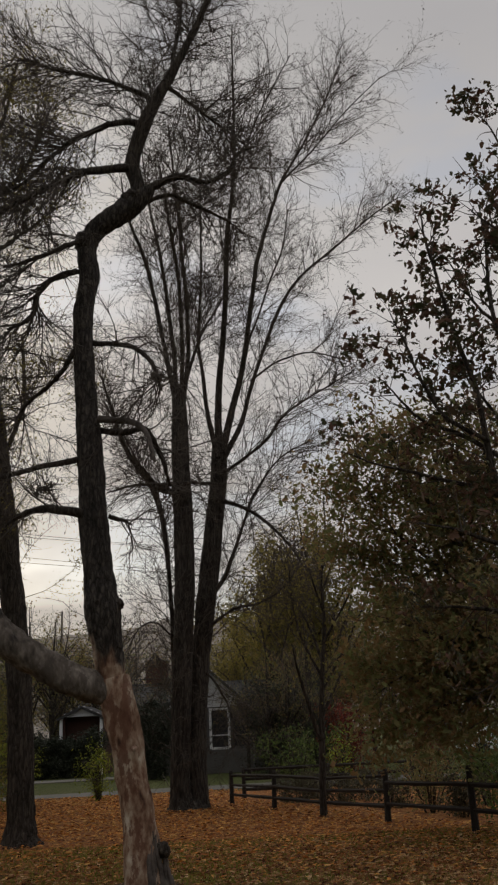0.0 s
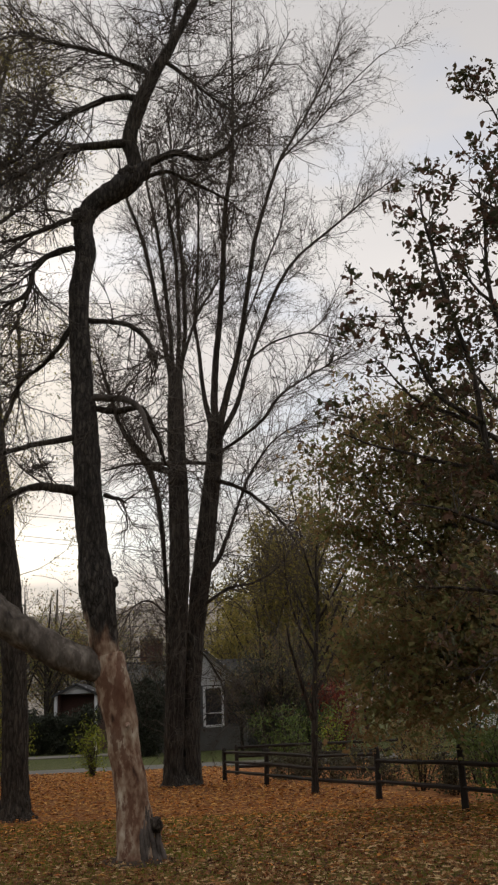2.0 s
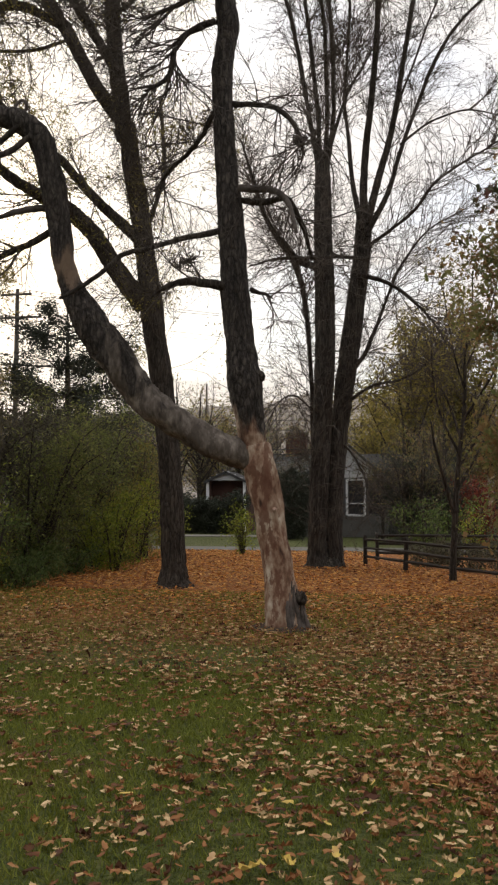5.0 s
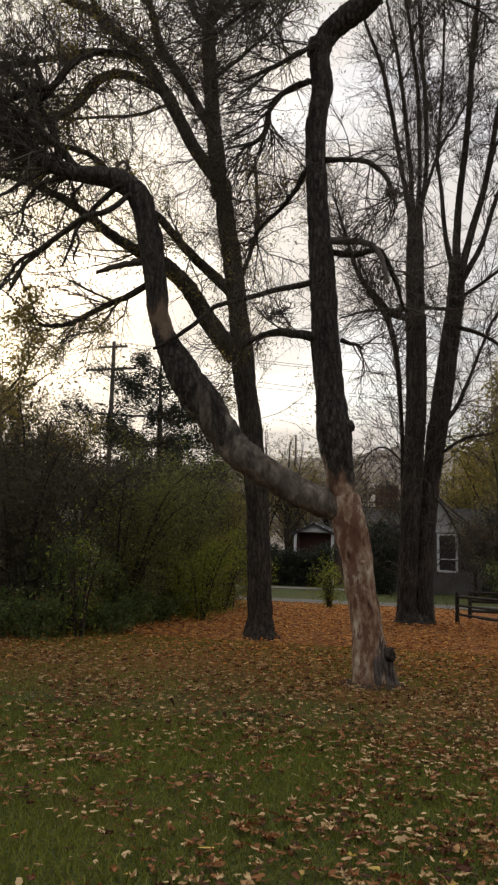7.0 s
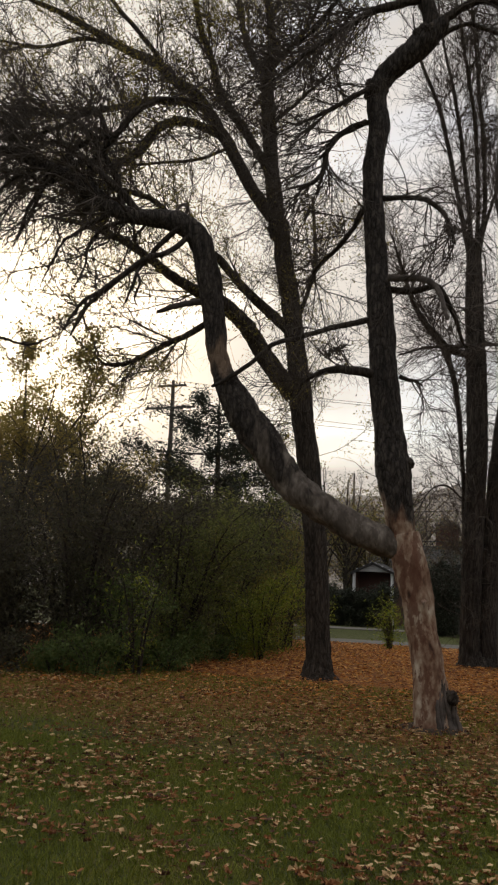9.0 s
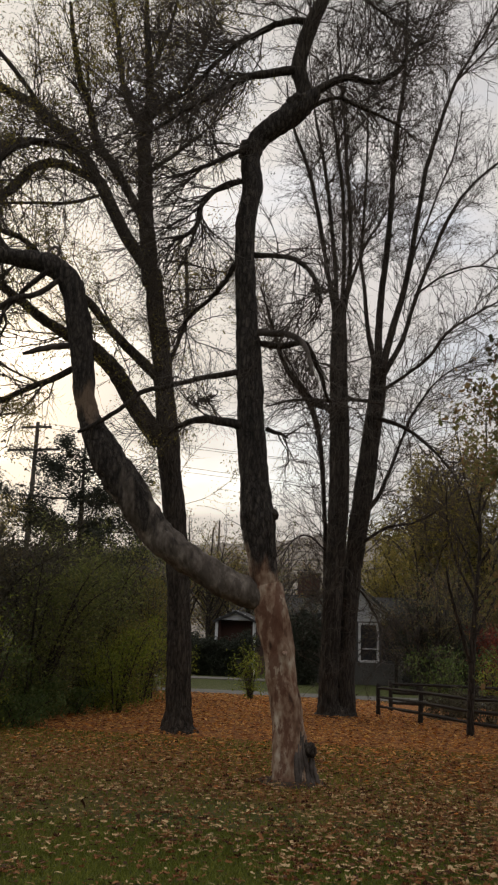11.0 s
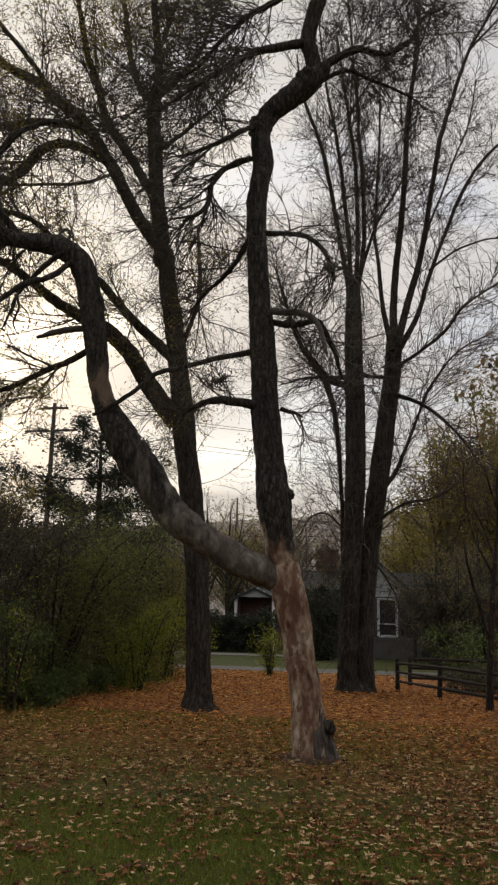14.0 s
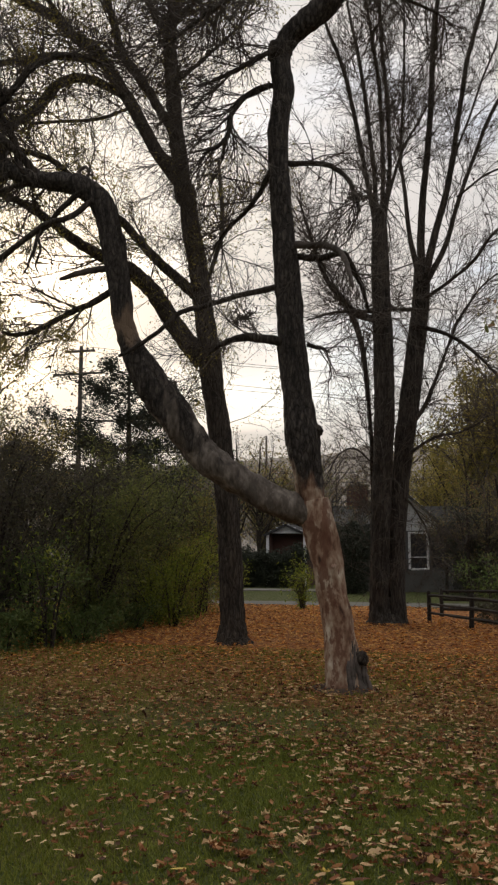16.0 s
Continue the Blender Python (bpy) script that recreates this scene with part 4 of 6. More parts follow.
limb(multi_tree, "stem", "limb", ((-0.72, 20.80, 8.75, 0.143), (-0.40, 20.76, 10.02, 0.123), (-0.04, 20.70, 11.32, 0.101), (0.22, 20.64, 12.84, 0.087), (0.51, 20.57, 14.42, 0.081), (0.90, 20.50, 15.68, 0.074), (1.38, 20.43, 16.96, 0.058), (2.13, 20.36, 18.26, 0.042), (2.92, 20.28, 19.82, 0.034), (3.38, 20.20, 20.90, 0.017)))
limb(multi_tree, "stem", "limb", ((-0.76, 20.80, 8.44, 0.120), (-0.28, 20.92, 9.42, 0.100), (-0.01, 21.08, 10.30, 0.086), (0.45, 21.26, 11.73, 0.072), (1.02, 21.45, 13.24, 0.074), (1.77, 21.65, 14.44, 0.059), (2.88, 21.86, 15.49, 0.052), (4.05, 22.08, 16.58, 0.035), (5.15, 22.30, 17.51, 0.018)))
limb(multi_tree, "stem", "limb", ((-0.81, 20.80, 8.12, 0.075), (-0.16, 20.58, 8.46, 0.060), (0.46, 20.30, 8.84, 0.059), (0.92, 19.99, 9.33, 0.051), (1.52, 19.65, 9.64, 0.036), (2.69, 19.30, 10.21, 0.022)))
limb(multi_tree, "limb", "limb", ((-0.92, 20.80, 7.43, 0.089), (-0.21, 20.42, 7.07, 0.065), (0.34, 19.93, 6.55, 0.056), (0.84, 19.38, 5.84, 0.034), (1.11, 18.80, 5.17, 0.013)))
limb(multi_tree, "limb", "limb", ((-1.29, 20.80, 4.73, 0.100), (-0.80, 20.92, 5.44, 0.079), (-0.57, 21.07, 6.04, 0.066), (-0.24, 21.24, 6.97, 0.052), (0.10, 21.41, 7.79, 0.046), (0.85, 21.60, 8.78, 0.031), (1.76, 21.80, 9.30, 0.016)))
limb(multi_tree, "limb", "limb", ((0.12, 20.80, 10.76, 0.047), (0.89, 20.53, 11.19, 0.039), (1.80, 20.19, 11.24, 0.030), (2.79, 19.80, 10.72, 0.015)))
limb(multi_tree, "limb", "limb", ((-0.71, 20.80, 7.81, 0.074), (-1.35, 20.42, 7.79, 0.066), (-2.04, 19.93, 7.65, 0.071), (-2.81, 19.38, 7.50, 0.049), (-3.40, 18.80, 7.22, 0.027)))
limb(multi_tree, "limb", "limb", ((-1.89, 20.80, 7.64, 0.134), (-2.47, 20.58, 7.83, 0.125), (-2.80, 20.30, 8.19, 0.102), (-3.19, 19.99, 8.73, 0.073), (-3.50, 19.65, 9.74, 0.044), (-3.74, 19.30, 10.54, 0.022)))
limb(multi_tree, "limb", "limb", ((-1.34, 20.80, 3.08, 0.042), (-1.02, 20.53, 2.65, 0.034), (-0.76, 20.19, 2.05, 0.026), (-0.67, 19.80, 1.48, 0.013)))
limb(multi_tree, "limb", "limb", ((-2.05, 20.80, 3.86, 0.035), (-2.50, 20.53, 4.30, 0.035), (-2.87, 20.19, 4.17, 0.027), (-3.19, 19.80, 3.49, 0.013)))
limb(multi_tree, "limb", "limb", ((-1.22, 20.80, 4.19, 0.063), (-0.62, 20.94, 4.57, 0.050), (-0.04, 21.13, 4.71, 0.043), (0.56, 21.34, 5.01, 0.037), (1.07, 21.57, 5.61, 0.022), (1.20, 21.80, 6.03, 0.008)))
limb(multi_tree, "limb", "limb", ((0.10, 20.80, 11.88, 0.047), (0.42, 20.99, 12.75, 0.040), (0.91, 21.24, 14.24, 0.041), (1.31, 21.51, 15.35, 0.034), (1.59, 21.80, 16.93, 0.026)))
limb(multi_tree, "limb", "limb", ((1.40, 20.80, 17.23, 0.051), (2.29, 20.53, 17.99, 0.034), (3.36, 20.19, 19.08, 0.025), (4.51, 19.80, 20.03, 0.017)))
limb(multi_tree, "limb", "limb", ((0.03, 20.80, 17.51, 0.042), (0.65, 20.67, 19.22, 0.035), (1.23, 20.49, 20.32, 0.026), (1.91, 20.30, 21.52, 0.018)))
limb(small_tree, "trunk", "stem", ((1.08, 17.70, 0.01, 0.101), (1.08, 17.70, 0.10, 0.073), (1.12, 17.70, 0.78, 0.068), (1.19, 17.70, 1.86, 0.064), (1.26, 17.70, 2.64, 0.047), (1.39, 17.70, 3.80, 0.036), (1.40, 17.70, 4.64, 0.024), (1.56, 17.70, 5.63, 0.019), (1.59, 17.70, 6.53, 0.013)))
limb(small_tree, "limb", "limb", ((1.16, 17.70, 1.31, 0.046), (0.96, 17.57, 2.09, 0.040), (0.80, 17.39, 2.65, 0.029), (0.66, 17.20, 3.31, 0.017)))
limb(small_tree, "limb", "limb", ((1.20, 17.70, 1.86, 0.035), (1.55, 17.92, 2.53, 0.030), (1.93, 18.20, 3.23, 0.018)))
limb(small_tree, "limb", "limb", ((1.29, 17.70, 2.98, 0.030), (1.04, 17.92, 3.84, 0.024), (0.61, 18.20, 4.64, 0.013)))
limb(small_tree, "limb", "limb", ((1.32, 17.70, 3.33, 0.030), (1.74, 17.48, 3.99, 0.024), (2.13, 17.20, 4.64, 0.012)))
limb(small_tree, "limb", "limb", ((1.26, 17.70, 2.41, 0.029), (1.85, 17.86, 3.32, 0.024), (2.38, 18.07, 4.28, 0.019), (2.69, 18.30, 5.32, 0.006)))
limb(small_tree, "limb", "limb", ((1.38, 17.70, 4.04, 0.024), (1.16, 17.59, 4.88, 0.018), (1.02, 17.45, 5.73, 0.012), (0.95, 17.30, 6.32, 0.006)))
limb(small_tree, "limb", "limb", ((1.44, 17.70, 4.52, 0.024), (1.82, 17.78, 5.38, 0.019), (2.06, 17.88, 6.16, 0.013), (2.17, 18.00, 6.85, 0.006)))
limb(small_tree, "limb", "limb", ((1.26, 17.70, 2.64, 0.029), (0.88, 17.62, 3.46, 0.024), (0.74, 17.52, 4.16, 0.018), (0.71, 17.40, 4.99, 0.006)))


def crown(tree, names, plan, slim=False, sides=3, above=-1.0):
    """Shoots of falling size on the limbs; plan: rows of density, length, radius, spread, wander, pull, start."""
    level = [(P, R) for kind, P, R in BOUGHS[tree.name] if kind in names and P[:, 2].mean() > above]
    Vs, Fs, n, last = [], [], 0, None
    for row, (density, length, radius, spread, wander, pull, start) in enumerate(plan):
        P, R = grow(level, density, length, radius, spread, wander, pull, 3 if row == len(plan) - 1 else (4 if slim else 5), start)
        V, F = tubes(P, R, sides)
        Vs.append(V)
        Fs.append(F + n)
        n += len(V)
        level = as_list(P, R)
        last = P
    ob = hang_free(part_np("twig_spray", np.vstack(Vs), np.vstack(Fs), TWIG, tree, "fine bare dark twigs"), tree)
    tagged(ob, kind="stuff")
    return last


def sprinkle(P, count, spread=0.05):
    i, j = rng.integers(0, len(P), count), rng.integers(1, P.shape[1], count)
    return P[i, j] + rng.normal(0, spread, (count, 3))


last = crown(forked_tree, ("limb", "top"), ((11.0, 1.5, 0.013, 1.0, 0.24, (-0.14, 0, 0.08), 0.15), (9.5, 0.66, 0.0065, 0.9, 0.25, (-0.06, 0, 0.04), 0.1), (9, 0.30, 0.0042, 0.9, 0.3, (0, 0, 0.04), 0.1)))
crown(forked_tree, ("limb", "top"), ((7.0, 1.5, 0.013, 1.0, 0.24, (-0.16, 0, 0.08), 0.15), (8.5, 0.66, 0.0065, 0.9, 0.25, (-0.06, 0, 0.04), 0.1), (8, 0.30, 0.0042, 0.9, 0.3, (0, 0, 0.04), 0.1)), above=9.2)
# the long drooping sprays at the end of the pale limb
kind, P, R = next(x for x in BOUGHS[forked_tree.name] if x[0] == "palelimb")
BOUGHS["drooping"] = [("limb", P[int(len(P) * 0.66):], R[int(len(P) * 0.66):])]


def droop():
    level = [(P, R) for _, P, R in BOUGHS["drooping"]]
    Vs, Fs, n = [], [], 0
    for density, length, radius, spread, wander, pull in ((12, 2.3, 0.020, 1.2, 0.36, (-0.08, 0.05, 0.03)), (7, 1.0, 0.010, 0.9, 0.38, (-0.05, 0.02, -0.12)), (6, 0.45, 0.005, 0.9, 0.36, (0, 0, -0.10))):
        P, R = grow(level, density, length, radius, spread, wander, pull, 6, 0.05)
        V, F = tubes(P, R, 4 if radius > 0.01 else 3)
        Vs.append(V)
        Fs.append([f + n for f in F])
        n += len(V)
        level = as_list(P, R)
    tagged(hang_free(part_np("drooping_spray", np.vstack(Vs), np.vstack(Fs), TWIG, forked_tree, "drooping sprays of dark twigs"), forked_tree), kind="stuff")


droop()

# short crooked shoots on the bent stubs
stubs = [(P, R) for kind, P, R in BOUGHS[forked_tree.name] if kind == "crook"]
P1, R1 = grow(stubs, 6.0, 0.55, 0.012, 1.0, 0.45, (-0.05, 0, -0.14), 6, 0.2)
P2, R2 = grow(as_list(P1, R1), 6.0, 0.26, 0.006, 0.9, 0.4, (0, 0, -0.08), 4, 0.1)
V1, F1 = tubes(P1, R1, 4)
V2, F2 = tubes(P2, R2, 3)
tagged(hang_free(part_np("twig_spray", np.vstack([V1, V2]), np.vstack([F1, F2 + len(V1)]), TWIG, forked_tree, "short crooked hanging twigs"), forked_tree), kind="stuff")


# hanging yellow leaves on a low limb
kind, P, R = [x for x in BOUGHS[forked_tree.name] if x[0] == "limb"][0]
P1, R1 = grow([(P, R)], 9, 0.7, 0.008, 1.0, 0.25, (-0.05, 0, -0.22), 6, 0.15)
P2, R2 = grow(as_list(P1, R1), 7, 0.3, 0.004, 0.9, 0.3, (0, 0, -0.1), 4, 0.1)
V1, F1 = tubes(P1, R1, 3)
V2, F2 = tubes(P2, R2, 3)
tagged(hang_free(part_np("twig_spray", np.vstack([V1, V2]), np.vstack([F1, F2 + len(V1)]), TWIG, forked_tree, "hanging twigs"), forked_tree), kind="stuff")
tagged(hang_free(leaves_on("foliage", sprinkle(P2, 3600, 0.07), 0.055, GOLD_LEAF, forked_tree, label="small yellow hanging leaves"), forked_tree), kind="stuff")


def tangle(at, r, seed):
    """A dense ball of crooked shoots."""
    k = np.array(at) + np.array([(-0.5, 0, -0.2), (0, 0, 0.1), (0.4, 0.1, 0.2)]) * r
    P, R = grow([(k, np.full(3, 0.016))], 50 / r, r, 0.014, 1.6, 0.75, (0, 0, 0), 6, 0.0)
    V, F = tubes(P, R, 4)
    P2, R2 = grow(as_list(P, R), 8, r * 0.6, 0.007, 1.2, 0.6, (0, 0, 0), 5, 0.1)
    V2, F2 = tubes(P2, R2, 3)
    tagged(hang_free(part_np("twig_tangle", np.vstack([V, V2]), np.vstack([F, F2 + len(V)]), TWIG, forked_tree, "dense tangle of crooked twigs"), forked_tree), kind="stuff")


tangle((-2.85, 10.75, 4.94), 0.25, 1)
tangle((-1.26, 10.60, 6.48), 0.13, 2)
a = np.linspace(0.6, 2 * math.pi - 0.2, 12)
ring = np.array((-5.15, 10.40, 7.13)) + np.stack([0.085 * np.cos(a - 1.6), 0.02 * np.sin(2 * a), 0.075 * np.sin(a - 1.6) + 0.06], axis=1)
V, F = tubes(ring[None], np.full((1, 12), 0.024), 8)
hang_free(part_np("looped_stub", V, F, LIMB_WOOD, forked_tree, "small branch grown into a loop"), forked_tree)
last = crown(tall_tree, ("limb", "top"), ((5.6, 1.8, 0.018, 0.9, 0.2, (0, 0, 0.12), 0.15), (6.5, 0.8, 0.009, 0.9, 0.25, (0, 0, 0.03), 0.1), (7, 0.34, 0.005, 0.9, 0.3, (0, 0, -0.06), 0.1)))
low = [(P[(P[:, 2] > 4) & (P[:, 2] < 10)], R[(P[:, 2] > 4) & (P[:, 2] < 10)]) for kind, P, R in BOUGHS[tall_tree.name] if kind == "stem"]
P1, R1 = grow(low, 9.0, 2.0, 0.009, 1.3, 0.18, (0.06, 0, 0.08), 8, 0.0)
P2, R2 = grow(as_list(P1, R1), 3.5, 0.7, 0.005, 0.8, 0.2, (0, 0, 0), 5, 0.2)
V1, F1 = tubes(P1, R1, 3)
V2, F2 = tubes(P2, R2, 3)
tagged(hang_free(part_np("twig_spray", np.vstack([V1, V2]), np.vstack([F1, F2 + len(V1)]), TWIG, tall_tree, "thin shoots on the trunk"), tall_tree), kind="stuff")
ob = hang_free(leaves_on("foliage", sprinkle(P2, 6000, 0.09), 0.06, OLIVE_LEAF, tall_tree, label="few small olive leaves"), tall_tree)
tagged(ob, kind="stuff")
ob = hang_free(leaves_on("foliage", sprinkle(last, 72000, 0.09), 0.075, OLIVE_LEAF, tall_tree, label="last small olive leaves"), tall_tree)
tagged(ob, kind="stuff")
last = crown(multi_tree, ("limb",), ((5.2, 1.75, 0.014, 0.8, 0.2, (0.03, 0, 0.10), 0.12), (5.6, 0.95, 0.0085, 0.85, 0.26, (0.02, 0, 0.06), 0.1), (6, 0.4, 0.006, 0.8, 0.3, (0, 0, 0.05), 0.1)))
# long thin shoots low on the twin trunks
low = [(P[(P[:, 2] > 2.6) & (P[:, 2] < 9)], R[(P[:, 2] > 2.6) & (P[:, 2] < 9)]) for kind, P, R in BOUGHS[multi_tree.name] if kind == "stem"]
low += [(P, R) for kind, P, R in BOUGHS[multi_tree.name] if kind == "limb" and 2.5 < P[:, 2].mean() < 9.5]
P1, R1 = grow(low, 8.0, 2.3, 0.012, 1.3, 0.30, (0.02, -0.02, 0.0), 9, 0.0)
P2, R2 = grow(as_list(P1, R1), 3.2, 0.8, 0.0075, 0.9, 0.34, (0.0, 0, -0.06), 6, 0.2)
V1, F1 = tubes(P1, R1, 3)
V2, F2 = tubes(P2, R2, 3)
tagged(hang_free(part_np("twig_spray", np.vstack([V1, V2]), np.vstack([F1, F2 + len(V1)]), TWIG, multi_tree, "long thin shoots on the trunks"), multi_tree), kind="stuff")
ob = hang_free(leaves_on("foliage", sprinkle(last, 19000, 0.06), 0.07, TWIG, multi_tree, label="few last shrivelled leaves"), multi_tree)
tagged(ob, kind="stuff")
last = crown(small_tree, ("limb", "stem"), ((8, 0.9, 0.008, 1.0, 0.22, (0, 0, 0.08), 0.25), (8, 0.42, 0.005, 0.9, 0.28, (0, 0, 0.03), 0.1)))
ob = hang_free(leaves_on("foliage", sprinkle(last, 1800, 0.09), 0.07, OLIVE_LEAF, small_tree, label="sparse yellowing leaves"), small_tree)
tagged(ob, kind="stuff")


# ---- leafy trees and shrubs ----
def leafy_tree(name, label, at, boughs, plan, leaf_mat, leaves, size, spread, category="tree", leaf_label="", group="", on=("limb", "stem"), shape="oval", slim=False):
    """boughs: rows of points (x, y, z, r) in the world; leaves cluster on the last shoots."""
    tree = thing(name, label, category, at, group)
    for i, pts in enumerate(boughs):
        limb(tree, "trunk" if i == 0 else "limb", "stem" if i == 0 else "limb", pts)
    last = crown(tree, on, plan, slim)
    ob = hang_free(leaves_on("foliage", sprinkle(last, leaves, spread), size, leaf_mat, tree, label=leaf_label, shape=shape), tree)
    tagged(ob, kind="stuff")
    return tree


OAK_BOUGHS = (
    ((3.5, 9.2, -0.05, 0.17), (3.5, 9.2, 0.3, 0.13), (3.46, 9.1, 2.2, 0.11), (3.35, 9.0, 3.6, 0.09), (3.45, 9.0, 5.6, 0.07), (3.75, 9.0, 7.4, 0.045), (3.95, 9.0, 9.3, 0.015)),
    ((3.30, 9.0, 3.4, 0.05), (2.84, 9.0, 4.12, 0.042), (2.73, 8.9, 5.2, 0.034), (2.57, 8.9, 6.05, 0.027), (2.43, 8.9, 6.75, 0.02), (2.34, 8.9, 7.48, 0.014), (2.36, 8.9, 7.95, 0.006)),
    ((3.36, 9.0, 4.0, 0.04), (2.92, 9.0, 4.5, 0.032), (2.47, 9.1, 4.87, 0.026), (2.06, 9.1, 5.06, 0.02), (1.85, 9.1, 5.3, 0.014), (1.65, 9.1, 5.6, 0.006)),
    ((3.42, 9.0, 5.0, 0.035), (3.11, 8.9, 5.77, 0.03), (3.03, 8.9, 6.52, 0.024), (3.08, 8.9, 7.3, 0.016), (3.07, 8.9, 7.9, 0.006)),
    ((3.32, 9.0, 3.5, 0.035), (2.86, 9.2, 4.12, 0.03), (2.3, 9.3, 4.37, 0.024), (1.85, 9.3, 4.5, 0.018), (1.45, 9.3, 4.62, 0.012), (1.1, 9.3, 4.8, 0.005)),
    ((2.75, 8.9, 4.7, 0.026), (2.25, 8.8, 4.98, 0.022), (2.0, 8.7, 5.47, 0.018), (1.9, 8.7, 5.9, 0.013), (1.75, 8.7, 6.3, 0.005)),
    ((3.72, 9.0, 7.2, 0.03), (3.55, 8.9, 8.2, 0.02), (3.44, 8.9, 8.9, 0.012), (3.25, 8.9, 9.35, 0.005)),
    ((3.72, 9.0, 7.0, 0.03), (3.4, 9.1, 7.9, 0.02), (3.2, 9.1, 8.5, 0.008)),
    ((3.65, 9.0, 6.8, 0.03), (3.3, 8.8, 7.3, 0.02), (2.95, 8.8, 7.7, 0.008)),
    ((3.5, 9.0, 5.9, 0.03), (3.0, 9.2, 6.5, 0.02), (2.7, 9.2, 7.2, 0.008)),
    ((3.55, 9.0, 6.2, 0.03), (3.35, 9.2, 7.2, 0.022), (3.3, 9.2, 8.0, 0.008)),
    ((3.6, 9.0, 6.6, 0.03), (3.9, 9.2, 7.6, 0.02), (4.1, 9.2, 8.4, 0.008)),
    ((3.4, 9.0, 4.4, 0.03), (3.05, 9.4, 5.2, 0.022), (2.7, 9.6, 6.0, 0.008)),
    ((3.4, 9.0, 2.9, 0.04), (2.9, 8.8, 3.3, 0.03), (2.3, 8.7, 3.6, 0.02), (1.75, 8.7, 3.75, 0.008)),
    ((3.4, 9.0, 2.5, 0.04), (2.9, 9.3, 2.75, 0.03), (2.4, 9.5, 2.9, 0.018), (1.9, 9.5, 2.95, 0.007)),
    ((3.43, 9.1, 1.9, 0.035), (3.0, 9.0, 2.05, 0.025), (2.6, 9.0, 2.1, 0.015), (2.25, 9.0, 1.95, 0.006)),
)
oak = thing("oak_tree", "oak tree holding dark brownish-green leaf clusters", "tree", (3.5, 9.2, 0))
for i, pts in enumerate(OAK_BOUGHS):
    limb(oak, "trunk" if i == 0 else "limb", "stem" if i == 0 else "limb", pts)
last = crown(oak, ("limb",), ((8.5, 0.62, 0.010, 0.9, 0.24, (0, 0, 0.10), 0.12), (4.5, 0.26, 0.005, 0.8, 0.25, (0, 0, 0.08), 0.3)))
# leaves in rosettes at the ends of the shoots
ends = last[rng.permutation(len(last))[:2100], -1]
spots = np.repeat(ends, 13, axis=0) + rng.normal(0, 0.062, (len(ends) * 13, 3))
tagged(hang_free(leaves_on("foliage", spots, 0.105, OAK_LEAF, oak, label="lobed dark brown-green leaves", shape="lobed"), oak), kind="stuff")

leafy_tree("maple_tree", "spreading tree with dense rusty brown and olive foliage", (4.4, 13.6, 0), (
    ((4.4, 13.6, -0.05, 0.2), (4.4, 13.6, 0.3, 0.15), (4.35, 13.6, 2.5, 0.12), (4.2, 13.5, 4.5, 0.08), (4.0, 13.5, 6.6, 0.02)),
    ((4.35, 13.6, 1.9, 0.06), (3.4, 13.3, 2.6, 0.04), (2.6, 13.0, 3.0, 0.025), (1.8, 13.0, 3.3, 0.01)),
    ((4.35, 13.6, 2.2, 0.06), (3.3, 13.6, 3.4, 0.04), (2.4, 13.8, 4.2, 0.025), (1.6, 13.8, 4.7, 0.01)),
    ((4.3, 13.6, 2.8, 0.06), (3.4, 13.2, 4.3, 0.04), (2.7, 13.0, 5.4, 0.025), (2.2, 13.0, 6.2, 0.01)),
    ((4.35, 13.6, 1.8, 0.05), (3.7, 13.8, 2.2, 0.035), (3.0, 14.2, 2.3, 0.02), (2.3, 14.3, 2.5, 0.008)),
    ((4.3, 13.6, 3.2, 0.05), (3.9, 13.2, 4.8, 0.035), (3.3, 13.0, 6.2, 0.012)),
    ((4.35, 13.6, 1.9, 0.05), (3.8, 12.8, 2.6, 0.03), (3.1, 12.3, 3.0, 0.012)),
    ((4.3, 13.6, 2.5, 0.05), (3.4, 14.2, 3.2, 0.03), (2.4, 14.6, 3.6, 0.012)),
    ((4.3, 13.6, 2.6, 0.05), (3.2, 13.2, 3.8, 0.03), (2.3, 13.1, 4.6, 0.018), (1.9, 13.1, 5.4, 0.008)),
    ((4.25, 13.5, 3.6, 0.045), (3.2, 13.5, 4.8, 0.03), (2.5, 13.4, 5.8, 0.01)),
    ((4.35, 13.6, 1.7, 0.045), (3.2, 13.4, 2.3, 0.03), (2.3, 13.2, 2.4, 0.018), (1.7, 13.1, 2.1, 0.008)),
    ((4.2, 13.5, 4.2, 0.04), (3.5, 13.6, 5.4, 0.025), (3.0, 13.6, 6.6, 0.008)),
    ((4.35, 13.6, 1.7, 0.04), (3.6, 13.3, 2.0, 0.03), (2.9, 13.1, 1.95, 0.018), (2.4, 13.0, 1.8, 0.008)),
), ((7, 1.1, 0.012, 0.9, 0.24, (-0.06, 0, 0.0), 0.15), (6, 0.5, 0.006, 0.9, 0.27, (0, 0, -0.04), 0.1)), RUST_LEAF, 34000, 0.11, 0.16, leaf_label="rusty brown and olive leaves", shape="lobed")


